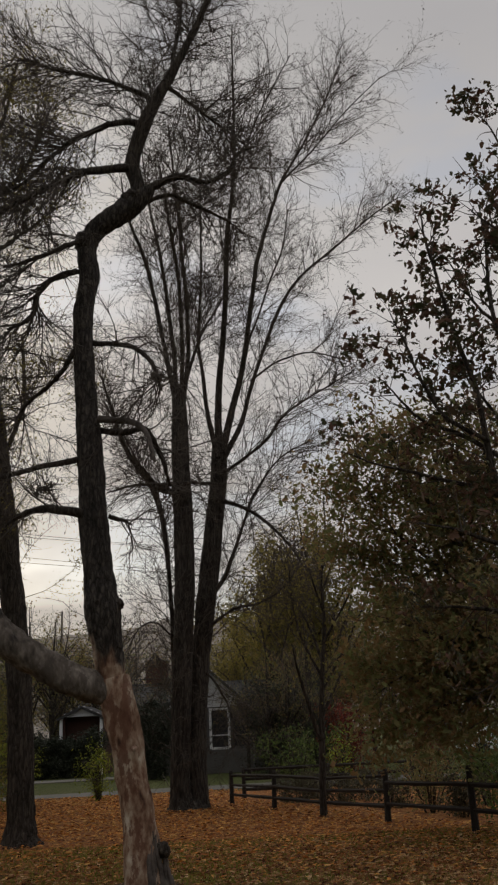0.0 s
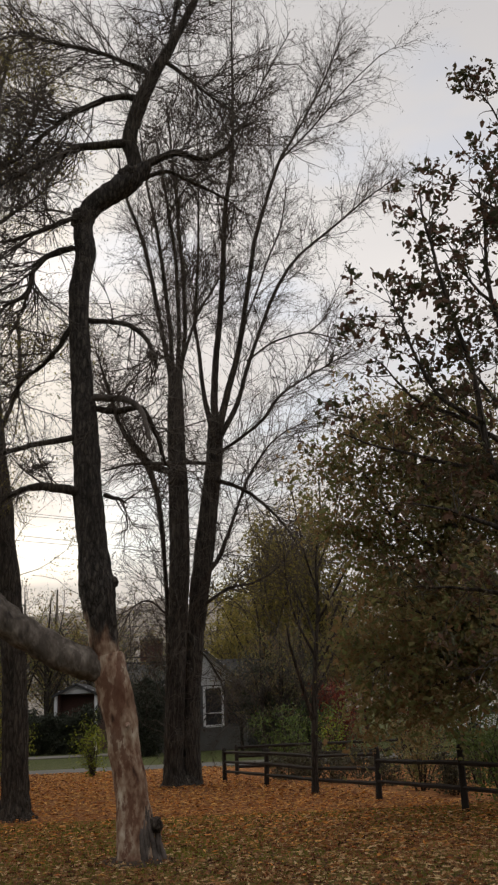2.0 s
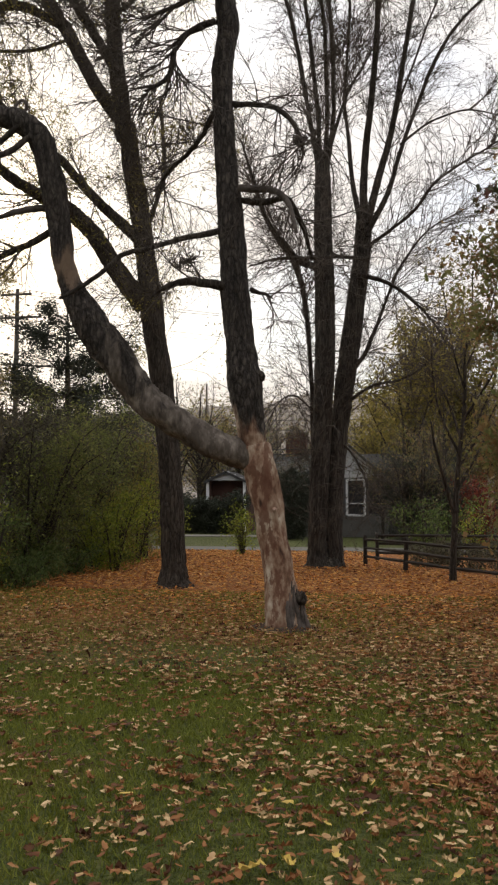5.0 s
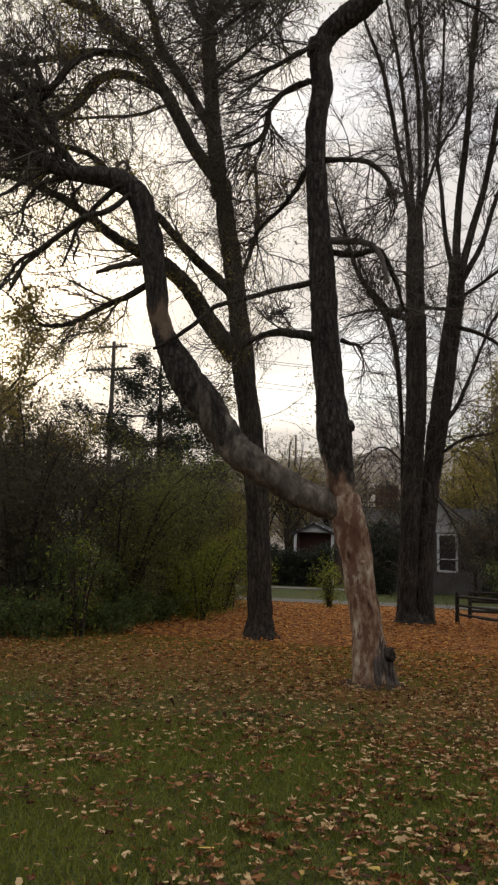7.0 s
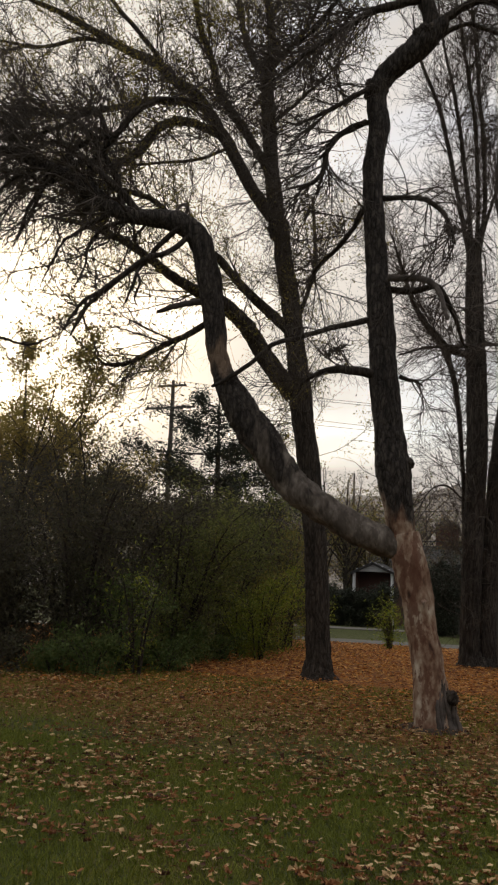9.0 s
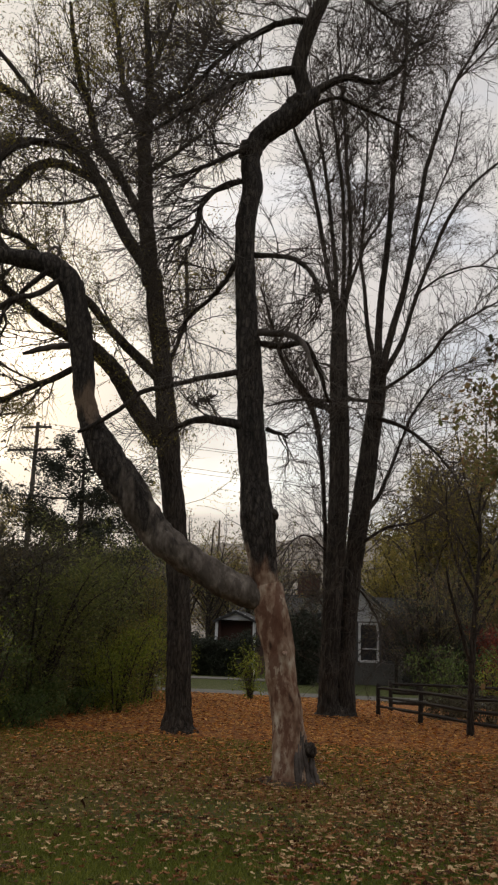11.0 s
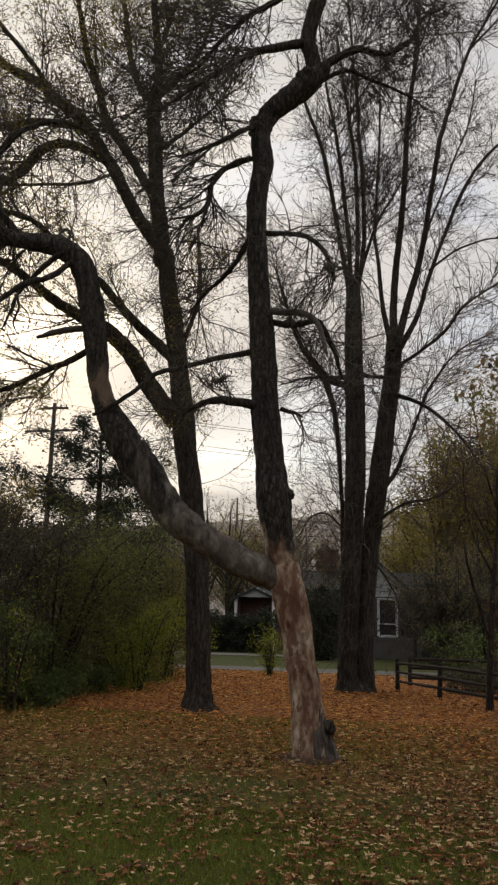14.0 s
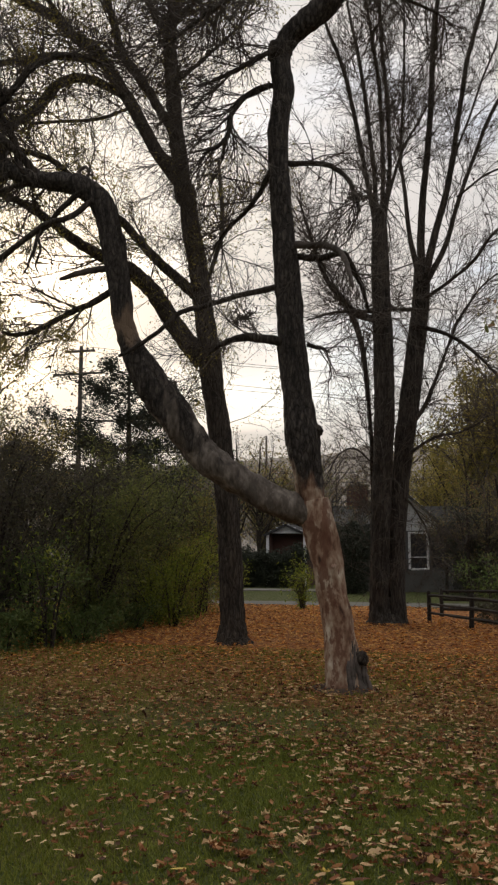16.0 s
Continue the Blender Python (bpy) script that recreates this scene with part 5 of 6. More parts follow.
def shrub(name, label, at, width, height, stems, mat, leaves, size, group="", lean=(0, 0), fill=1.0, leaf_label=""):
    """Arching stems from one base, twigs and leaves."""
    ob = thing(name, label, "shrub", at, group)
    lines = []
    for i in range(stems):
        a = rng.random() * 2 * math.pi
        reach = width * rng.uniform(0.25, 1.0)
        h = height * rng.uniform(0.7, 1.05)
        dx, dy = math.cos(a) * reach + lean[0], math.sin(a) * reach + lean[1]
        r = 0.008 + 0.008 * height * rng.uniform(0.5, 1)
        b = (at[0] + dx * 0.15, at[1] + dy * 0.15)
        pts = ((*b, -0.05, r), (at[0] + dx * 0.4, at[1] + dy * 0.4, h * 0.45, r * 0.8), (at[0] + dx * 0.75, at[1] + dy * 0.75, h * 0.82, r * 0.5), (at[0] + dx * 1.1, at[1] + dy * 1.1, h * 0.98, r * 0.2))
        limb(ob, "stem", "limb", pts)
    hull = max(width * 0.85, 0.3)
    last = crown(ob, ("limb",), ((4.2 * fill, 0.26 * height, 0.009, 1.0, 0.25, (0, 0, 0.0), 0.05), (4.2 * fill, 0.12 * height + 0.08, 0.005, 1.0, 0.3, (0, 0, 0), 0.1)))
    spots = sprinkle(last, int(leaves * 0.6), 0.08 + 0.02 * height)
    m = leaves - len(spots)
    z, a, u = rng.random(m), rng.random(m) * 2 * np.pi, np.sqrt(rng.random(m))
    wob = 1 + 0.25 * np.sin(3 * a + at[0]) + 0.2 * np.sin(7 * z + at[1] + 2 * a)
    r = hull * u * np.sqrt(np.clip(1 - z ** 2.4, 0, 1)) * wob * (0.75 + 0.5 * z)
    dome = np.stack([at[0] + lean[0] * z + r * np.cos(a), at[1] + lean[1] * z + r * np.sin(a), 0.02 + z * height * 0.92], axis=1)
    tagged(hang_free(leaves_on("foliage", np.vstack([spots, dome]), size, mat, ob, label=leaf_label), ob), kind="stuff")
    return ob


THICKET = "dark shrubs of the thicket"
for at, w, h, n, lv in (((-11.6, 13.6, 0), 2.1, 3.1, 16, 14000), ((-9.3, 14.9, 0), 1.9, 4.1, 16, 14000), ((-13.3, 17.0, 0), 2.4, 4.9, 16, 14000), ((-10.6, 17.6, 0), 2.3, 4.7, 16, 14000), ((-8.9, 18.4, 0), 1.7, 3.9, 14, 11000), ((-9.9, 21.9, 0), 1.9, 4.4, 12, 9000), ((-12.6, 15.2, 0), 2.2, 3.9, 14, 12000), ((-10.6, 13.8, 0), 1.5, 2.5, 14, 9000)):
    shrub("dark_shrub", "tall dark dense shrub with arching stems in the thicket", at, w, h, n - 5, SHRUB_LEAF, int(lv * 1.15), 0.095, THICKET, fill=1.15, lean=(0.45, -0.1), leaf_label="dark green-brown leaves")
shrub("green_shrub", "olive-green arching shrub with fading leaves beside the lawn", (-8.0, 16.8, 0), 1.2, 3.4, 10, MOSS_LEAF, 11000, 0.085, lean=(1.0, 0.2))
shrub("green_shrub", "olive-green arching shrub with fading leaves beside the lawn", (-8.3, 20.4, 0), 1.3, 3.9, 9, MOSS_LEAF, 13000, 0.085, lean=(0.4, 0))
shrub("green_shrub", "olive-green arching shrub with fading leaves beside the lawn", (-8.6, 23.2, 0), 1.5, 4.0, 14, MOSS_LEAF, 9000, 0.10, lean=(0.5, 0))
shrub("fence_bush", "mixed green and brown undergrowth beside the fence", (3.2, 17.6, 0), 0.8, 1.1, 10, RUST_LEAF, 1200, 0.09)
shrub("fence_bush", "mixed green and brown undergrowth beside the fence", (4.6, 18.4, 0), 1.2, 2.2, 10, GREEN_LEAF, 4200, 0.09)
shrub("low_shrub", "low green shrub spotted with yellow leaves", (-7.9, 14.5, 0), 1.0, 1.8, 9, GREEN_LEAF, 3600, 0.085)
shrub("yellow_shrub", "thin shrub with pale yellow leaves in front of the thicket", (-7.35, 14.0, 0), 0.55, 2.0, 7, YELLOW_LEAF, 650, 0.085)
shrub("ground_cover", "low dark green growth along the edge of the lawn", (-7.9, 13.4, 0), 0.8, 0.7, 12, GREEN_LEAF, 3000, 0.08)
shrub("ground_cover", "low dark green growth along the edge of the lawn", (-9.6, 12.6, 0), 1.0, 0.7, 12, SHRUB_LEAF, 3000, 0.08)
shrub("ground_cover", "low dark green growth along the edge of the lawn", (-8.6, 19.0, 0), 0.8, 0.8, 10, GREEN_LEAF, 2400, 0.08)
for x, y in ((-7.9, 15.4), (-7.6, 16.6), (-8.5, 21.3), (-10.9, 12.3), (-8.6, 13.2), (-7.3, 17.8), (-7.2, 15.0), (-7.5, 21.6), (-12.2, 12.2)):
    shrub("ground_cover", "low dark green growth along the edge of the lawn", (x, y, 0), 0.7, 0.6, 8, GREEN_LEAF, 1800, 0.085)
shrub("yellow_shrub", "loose shrub with pale yellow-green leaves at the edge of the lawn", (-7.3, 19.4, 0), 0.8, 1.5, 8, YELLOW_LEAF, 3000, 0.08)
shrub("yellow_shrub", "loose shrub with pale yellow-green leaves at the edge of the lawn", (-7.3, 20.8, 0), 0.9, 2.2, 8, OLIVE_LEAF, 4400, 0.08)
shrub("yellow_shrub", "loose shrub with pale yellow-green leaves at the edge of the lawn", (-7.1, 21.8, 0), 0.9, 2.1, 8, YELLOW_LEAF, 1900, 0.085)
shrub("olive_shrub", "tall loose olive shrub with sunlit leaves beside the road", (-7.2, 23.0, 0), 1.0, 3.6, 10, OLIVE_LEAF, 4200, 0.095)
shrub("olive_shrub", "tall loose olive shrub with sunlit leaves beside the road", (-6.7, 18.8, 0), 0.7, 2.0, 8, YELLOW_LEAF, 4200, 0.08, lean=(0.2, 0.2))
shrub("yellow_bush", "yellowing bush by the road edge", (-8.3, 24.5, 0), 1.2, 1.9, 9, OLIVE_LEAF, 3200, 0.09)
shrub("yellow_bush", "yellowing bush by the road edge", (-7.2, 25.0, 0), 0.8, 1.6, 8, YELLOW_LEAF, 1100, 0.09)
shrub("verge_bush", "bright yellow-green bush at the edge of the road", (-4.75, 25.2, 0), 0.5, 1.5, 9, YELLOW_LEAF, 1500, 0.085)
shrub("fence_bush", "green and yellow bush behind the rail fence", (1.0, 25.5, 0), 1.1, 1.5, 10, GREEN_LEAF, 2600, 0.10)
shrub("fence_bush", "yellow-tipped bush behind the rail fence", (2.2, 26.5, 0), 0.8, 1.5, 8, YELLOW_LEAF, 700, 0.10)
shrub("fence_bush", "brown and olive bush beside the fence", (3.6, 20.0, 0), 1.1, 1.4, 10, RUST_LEAF, 1500, 0.09)
shrub("fence_bush", "dark green bush beside the fence post", (4.2, 15.2, 0), 0.8, 1.2, 10, GREEN_LEAF, 2600, 0.09)
for x, y, w, h in ((0.7, 21.6, 0.9, 0.55), (1.7, 20.4, 0.9, 0.6), (2.6, 19.0, 0.8, 0.5), (1.0, 22.6, 1.0, 0.6), (2.4, 21.6, 1.0, 0.7), (3.6, 16.6, 0.5, 0.55)):
    shrub("ground_cover", "dark tangled undergrowth behind the rail fence", (x, y, 0), w, h, 9, SHRUB_LEAF, 1800, 0.08)
shrub("red_bush", "deep red autumn bush on the far lawn", (3.3, 33.5, 0), 1.5, 2.4, 10, RED_LEAF, 3600, 0.13)
shrub("red_bush", "deep red autumn bush on the far lawn", (6.3, 35.0, 0), 1.8, 3.4, 10, RED_LEAF, 3600, 0.14)
shrub("evergreen_bush", "tall dark evergreen bush between the houses", (-4.6, 35.8, 0), 0.9, 3.3, 14, NEEDLE, 26000, 0.10, fill=1.5)
shrub("evergreen_bush", "rounded dark evergreen bush beside the house", (0.5, 35.2, 0), 1.5, 3.7, 16, NEEDLE, 26000, 0.10, fill=1.5)
shrub("evergreen_bush", "rounded dark evergreen bush beside the house", (2.3, 38.5, 0), 1.3, 2.9, 12, NEEDLE, 22000, 0.10)
for x in (-18.4, -17.0, -15.6, -14.2, -12.9, -11.6, -10.4, -9.2, -8.3):
    shrub("hedge_bush", "clipped dark evergreen hedge bush in front of the far house", (x, 41.0, 0), 0.95, 1.85 if x > -12 else 2.7, 10, NEEDLE, 9000, 0.13, "hedge before the far house")

# a backlit tree and a bush over the thicket
TREE_PLAN = ((2.4, 1.5, 0.02, 0.9, 0.2, (0, 0, 0.1), 0.15), (4, 0.7, 0.009, 0.9, 0.25, (0, 0, 0.03), 0.1), (4, 0.35, 0.006, 0.9, 0.3, (0, 0, 0), 0.1))


def round_boughs(x, y, h, w, n=7):
    rows = [((x, y, -0.05, 0.02 * h + 0.03), (x, y, 0.3, 0.018 * h), (x + 0.02 * h, y, h * 0.5, 0.013 * h), (x, y, h * 0.97, 0.01))]
    for i in range(n):
        a = i * 2.4 + rng.random()
        z0 = h * rng.uniform(0.18, 0.5)
        r = 0.007 * h
        dx, dy = math.cos(a) * w, math.sin(a) * w
        rows.append(((x, y, z0, r), (x + dx * 0.45, y + dy * 0.45, z0 + h * 0.18, r * 0.7), (x + dx, y + dy, z0 + h * rng.uniform(0.28, 0.45), r * 0.25)))
    return rows


leafy_tree("golden_tree", "backlit tree with golden olive leaves behind the thicket", (-16.6, 22.5, 0), round_boughs(-16.6, 22.5, 8.9, 3.0, 12), TREE_PLAN, GOLD_LEAF, 44000, 0.12, 0.15, leaf_label="golden olive leaves")
leafy_tree("golden_tree", "backlit tree with golden olive leaves behind the thicket", (-15.0, 23.5, 0), round_boughs(-15.0, 23.5, 7.5, 2.2, 10), TREE_PLAN, GOLD_LEAF, 28000, 0.12, 0.15, leaf_label="golden olive leaves")


def pine_tree(at, h):
    tree = thing("pine_tree", "dark pine with flat layered boughs behind the thicket", "tree", at)
    x, y, _ = at
    limb(tree, "trunk", "stem", ((x, y, -0.05, 0.22), (x, y, 0.4, 0.18), (x + 0.1, y, h * 0.5, 0.13), (x, y, h, 0.02)))
    for i in range(66):
        z = h * (0.24 + 0.125 * (i // 11)) + 0.12 * math.sin(i * 1.9)
        a = i * 2.4
        reach = ((h - z) * 0.45 + 2.5) * (0.75 + 0.3 * math.sin(i * 5.1))
        r = 0.02 + 0.004 * (h - z)
        limb(tree, "limb", "limb", ((x, y, z, r), (x + math.cos(a) * reach * 0.5, y + math.sin(a) * reach * 0.5, z + 0.05, r * 0.7), (x + math.cos(a) * reach, y + math.sin(a) * reach, z + 0.22, 0.006)))
    last = crown(tree, ("limb",), ((9, 0.6, 0.008, 1.0, 0.2, (0, 0, 0.02), 0.2), (6, 0.22, 0.005, 0.9, 0.2, (0, 0, 0.1), 0.1)))
    tagged(hang_free(leaves_on("needle_foliage", sprinkle(last, 85000, 0.14), 0.14, NEEDLE, tree, flat=0.5, label="dark needle tufts"), tree), kind="stuff")


pine_tree((-12.7, 30.0, 0), 9.3)

# ---- trees of the distance ----
FAR = "trees of the distance"
FAR_PLAN = ((2.6, 1.6, 0.022, 0.9, 0.2, (0, 0, 0.1), 0.15), (3.6, 0.75, 0.013, 0.9, 0.25, (0, 0, 0.03), 0.1), (1.6, 0.4, 0.010, 0.9, 0.3, (0, 0, 0), 0.1))
far_a = leafy_tree("far_tree", "hazy far tree with thin olive leaves", (0.8, 50.0, 0), round_boughs(0.8, 50.0, 12.0, 2.6, 12), FAR_PLAN, OLIVE_LEAF, 7500, 0.26, 0.3, group=FAR, slim=True)
far_b = leafy_tree("far_tree", "hazy far tree nearly bare of leaves", (-9.5, 56.0, 0), round_boughs(-9.5, 56.0, 9.0, 3.0, 10), FAR_PLAN, RUST_LEAF, 2000, 0.17, 0.2, group=FAR, slim=True)
far_c = leafy_tree("far_tree", "far tree with rusty autumn leaves", (9.0, 50.0, 0), round_boughs(9.0, 50.0, 8.5, 3.2, 9), FAR_PLAN, RUST_LEAF, 6500, 0.26, 0.3, group=FAR, slim=True)
for ob, x, y, turn, s in ((far_b, -13.5, 49, 15, 1.05), (far_b, -11.4, 47, 170, 0.95), (far_b, -9.6, 49.5, 260, 1.0), (far_a, -12.6, 53, 40, 0.7), (far_a, 3.6, 46, 110, 1.1), (far_a, 0.4, 45, 310, 0.95), (far_b, 2.2, 41.5, 60, 0.8), (far_b, 1.0, 33.5, 205, 0.5), (far_b, 0.2, 34.2, 275, 0.52), (far_b, -14.5, 60, 50, 1.0), (far_b, -6.0, 66, 120, 0.9), (far_b, -18.5, 56, 200, 0.95), (far_b, -3.0, 58, 300, 0.8), (far_b, -23, 62, 20, 1.0), (far_b, -29, 60, 90, 0.9), (far_b, -36, 62, 150, 1.0),
                          (far_a, 5.0, 56, 80, 0.85), (far_a, 12.0, 60, 160, 1.0), (far_a, 17.0, 58, 250, 0.9), (far_c, 4.5, 46, 90, 0.7), (far_c, 14.0, 48, 200, 0.9), (far_a, -2.6, 62, 220, 0.8), (far_b, 0.5, 70, 220, 1.2), (far_b, 8.0, 72, 10, 1.2), (far_c, -27, 55, 30, 0.8), (far_b, -11.5, 52, 75, 0.62), (far_b, -7.6, 50, 140, 0.6), (far_b, -16.5, 50, 10, 0.65), (far_b, -12.8, 68, 310, 1.0), (far_b, -9.0, 74, 260, 1.05), (far_b, -5.0, 80, 200, 1.1), (far_b, -17.5, 76, 100, 1.1), (far_b, -4.3, 52, 65, 0.7), (far_b, 3.0, 64, 15, 1.0), (far_b, 6.5, 52, 130, 0.8), (far_b, -20.5, 70, 45, 1.0), (far_a, -1.0, 47, 10, 0.6), (far_b, 1.3, 35.0, 33, 0.42), (far_b, -0.7, 36.4, 80, 0.45), (far_a, 2.6, 44.0, 200, 0.5), (far_b, -14.0, 47, 130, 0.6), (far_b, -18.0, 46, 230, 0.6), (far_a, -20.0, 50, 20, 0.55), (far_b, -10.2, 47.5, 230, 0.5)):
    copy_thing(ob, Matrix.Translation((x, y, 0)) @ Matrix.Rotation(radians(turn), 4, "Z") @ Matrix.Scale(s, 4))


# ---- hill, road ----
def make_hill():
    xs, ts = np.linspace(-420, 300, 241), np.linspace(0, 1, 13)
    V = []
    for t in ts:
        for x in xs:
            top = 41 + 4 * math.sin(x * 0.013 + 1.0) - 0.02 * max(0, x + 20) + 3.2 * noise.noise(Vector((x * 0.09, t * 3, 0))) + 1.5 * noise.noise(Vector((x * 0.4, t * 9, 5)))
            V.append((x, 230 + 110 * t, top * math.sin(t * math.pi / 2) - 0.5))
    w = len(xs)
    F = [(j * w + i, j * w + i + 1, (j + 1) * w + i + 1, (j + 1) * w + i) for j in range(len(ts) - 1) for i in range(w - 1)]
    tagged(new("backdrop_hill", mesh_of("backdrop_hill", V, F, HAZED_WOODS)), "wooded hill far behind the houses with haze put into its pale colour", "hill", kind="structure")


make_hill()


def strip(name, label, category, x0, x1, y0, y1, slope, mat, z=0.02):
    """A slab laid along x that drifts by slope in y, with its kerb edge."""
    bm = bmesh.new()
    n = 24
    rows = []
    for i in range(n + 1):
        x = x0 + (x1 - x0) * i / n
        d = slope * x
        rows.append([bm.verts.new(p) for p in ((x, y0 + d, -0.05), (x, y0 + d, z), (x, y1 + d, z), (x, y1 + d, -0.05))])
    for a, b in zip(rows, rows[1:]):
        for k in range(3):
            bm.faces.new((a[k], b[k], b[k + 1], a[k + 1]))
    bmesh.ops.recalc_face_normals(bm, faces=bm.faces)
    me = bpy.data.meshes.new(name)
    bm.to_mesh(me)
    bm.free()
    me.materials.append(mat)
    return tagged(new(name, me), label, category, kind="structure")


strip("road", "pale grey road running past the lawn", "road", -60, 60, 27.6, 29.7, 0.06, ASPHALT, 0.015)
strip("pavement", "pale concrete path across the far lawn", "path", -60, -5.2, 37.4, 39.4, 0.05, CONCRETE, 0.03)


# ---- the fence ----
def fence_post(bm, x, y, h, lean):
    r = 0.058
    m = Matrix.Translation((x, y, -0.1)) @ Matrix.Rotation(lean, 4, "Y") @ Matrix.Rotation(0.5 + lean * 5, 4, "Z")
    rings = []
    for z, s in ((0, 1.1), (0.25, 1.0), (h * 0.6, 0.95), (h + 0.06, 0.9), (h + 0.1, 0.55)):
        rings.append([bm.verts.new(m @ Vector((math.cos(a) * r * s * (1 + 0.12 * math.sin(3 * a + x)), math.sin(a) * r * s, z))) for a in [k * math.pi / 4 for k in range(8)]])
    for a, b in zip(rings, rings[1:]):
        for k in range(8):
            bm.faces.new((a[k], a[(k + 1) % 8], b[(k + 1) % 8], b[k]))
    bm.faces.new(rings[-1])


def make_fence(name, label, posts, rails):
    fence = thing(name, label, "fence", (*posts[0][:2], 0))
    for i, (x, y, h) in enumerate(posts):
        bm = bmesh.new()
        fence_post(bm, x - posts[0][0], y - posts[0][1], h, 0.05 * math.sin(i * 2.3))
        part("post", bm, FENCE_WOOD, fence)
    for i, ((xa, ya, ha), (xb, yb, hb)) in enumerate(zip(posts, posts[1:])):
        for z in (rails[0] if i < 3 else rails[1]):
            k = np.linspace(0, 1, 6)[:, None]
            a, b = np.array((xa, ya, z * ha)), np.array((xb, yb, z * hb))
            P = a * (1 - k) + b * k + rng.normal(0, 0.004, (6, 3)) - np.array((posts[0][0], posts[0][1], 0))
            V, F = tubes(P[None], np.full((1, 6), 0.037) * rng.uniform(0.8, 1.2, (1, 6)), 6)
            part_np("rail", V, F, FENCE_WOOD, fence, smooth=False)


make_fence("rail_fence", "weathered dark split-rail fence standing in fallen leaves", ((-0.87, 21.8, 0.78), (0.14, 19.95, 0.82), (1.15, 18.15, 0.8), (2.16, 16.35, 0.92), (3.22, 14.15, 1.0), (4.35, 11.9, 1.0)), ((0.3, 0.58, 0.86), (0.34, 0.72)))
make_fence("back_fence", "dark three-rail fence along the road verge", ((-0.6, 23.3, 0.78), (1.6, 23.3, 0.78), (3.9, 23.4, 0.78), (6.3, 23.6, 0.78), (8.7, 23.8, 0.78)), ((0.3, 0.62, 0.92), (0.3, 0.62, 0.92)))


# ---- houses ----
def slab(name, pts, thick, mat, parent, label=""):
    """A thick plate over a quadrilateral."""
    bm = bmesh.new()
    a, b, c = Vector(pts[0]), Vector(pts[1]), Vector(pts[2])
    n = (b - a).cross(c - a).normalized() * thick
    lo, hi = [bm.verts.new(Vector(p)) for p in pts], [bm.verts.new(Vector(p) + n) for p in pts]
    k = len(pts)
    bm.faces.new(lo[::-1])
    bm.faces.new(hi)
    for i in range(k):
        bm.faces.new((lo[i], lo[(i + 1) % k], hi[(i + 1) % k], hi[i]))
    return part(name, bm, mat, parent, label)


def block(name, x0, y0, z0, x1, y1, z1, mat, parent, label="", bevel=0.01):
    return part(name, box(bmesh.new(), x0, y0, z0, x1, y1, z1, bevel), mat, parent, label)


def gabled(house, w, d, eave, ridge, wall_mat, over=0.35):
    """Front gable towards -y, its middle at x = 0; front wall at y = 0."""
    block("back_wall", -w / 2, d - 0.2, 0, w / 2, d, eave, wall_mat, house)
    block("side_wall", -w / 2, 0.2, 0, -w / 2 + 0.2, d - 0.2, eave, wall_mat, house)
    block("side_wall", w / 2 - 0.2, 0.2, 0, w / 2, d - 0.2, eave, wall_mat, house)
    for s in (-1, 1):
        drop = over * (ridge - eave) / (w / 2)
        pts = [(0, -over, ridge + 0.02), (s * (w / 2 + over), -over, eave - drop + 0.02), (s * (w / 2 + over), d + over, eave - drop + 0.02), (0, d + over, ridge + 0.02)]
        slab("roof", pts if s < 0 else pts[::-1], 0.12, ROOFING, house, "grey shingled roof")
    # lapped boards of the gable
    n = int((ridge - eave) / 0.14)
    for i in range(n):
        z0, z1 = eave + (ridge - eave) * i / n, eave + (ridge - eave) * (i + 1) / n
        half = (w / 2) * (1 - (i + 0.5) / n)
        block("board", -half, -0.02, z0 + 0.004, half, 0.03, z1, SIDING, house, bevel=0.006)


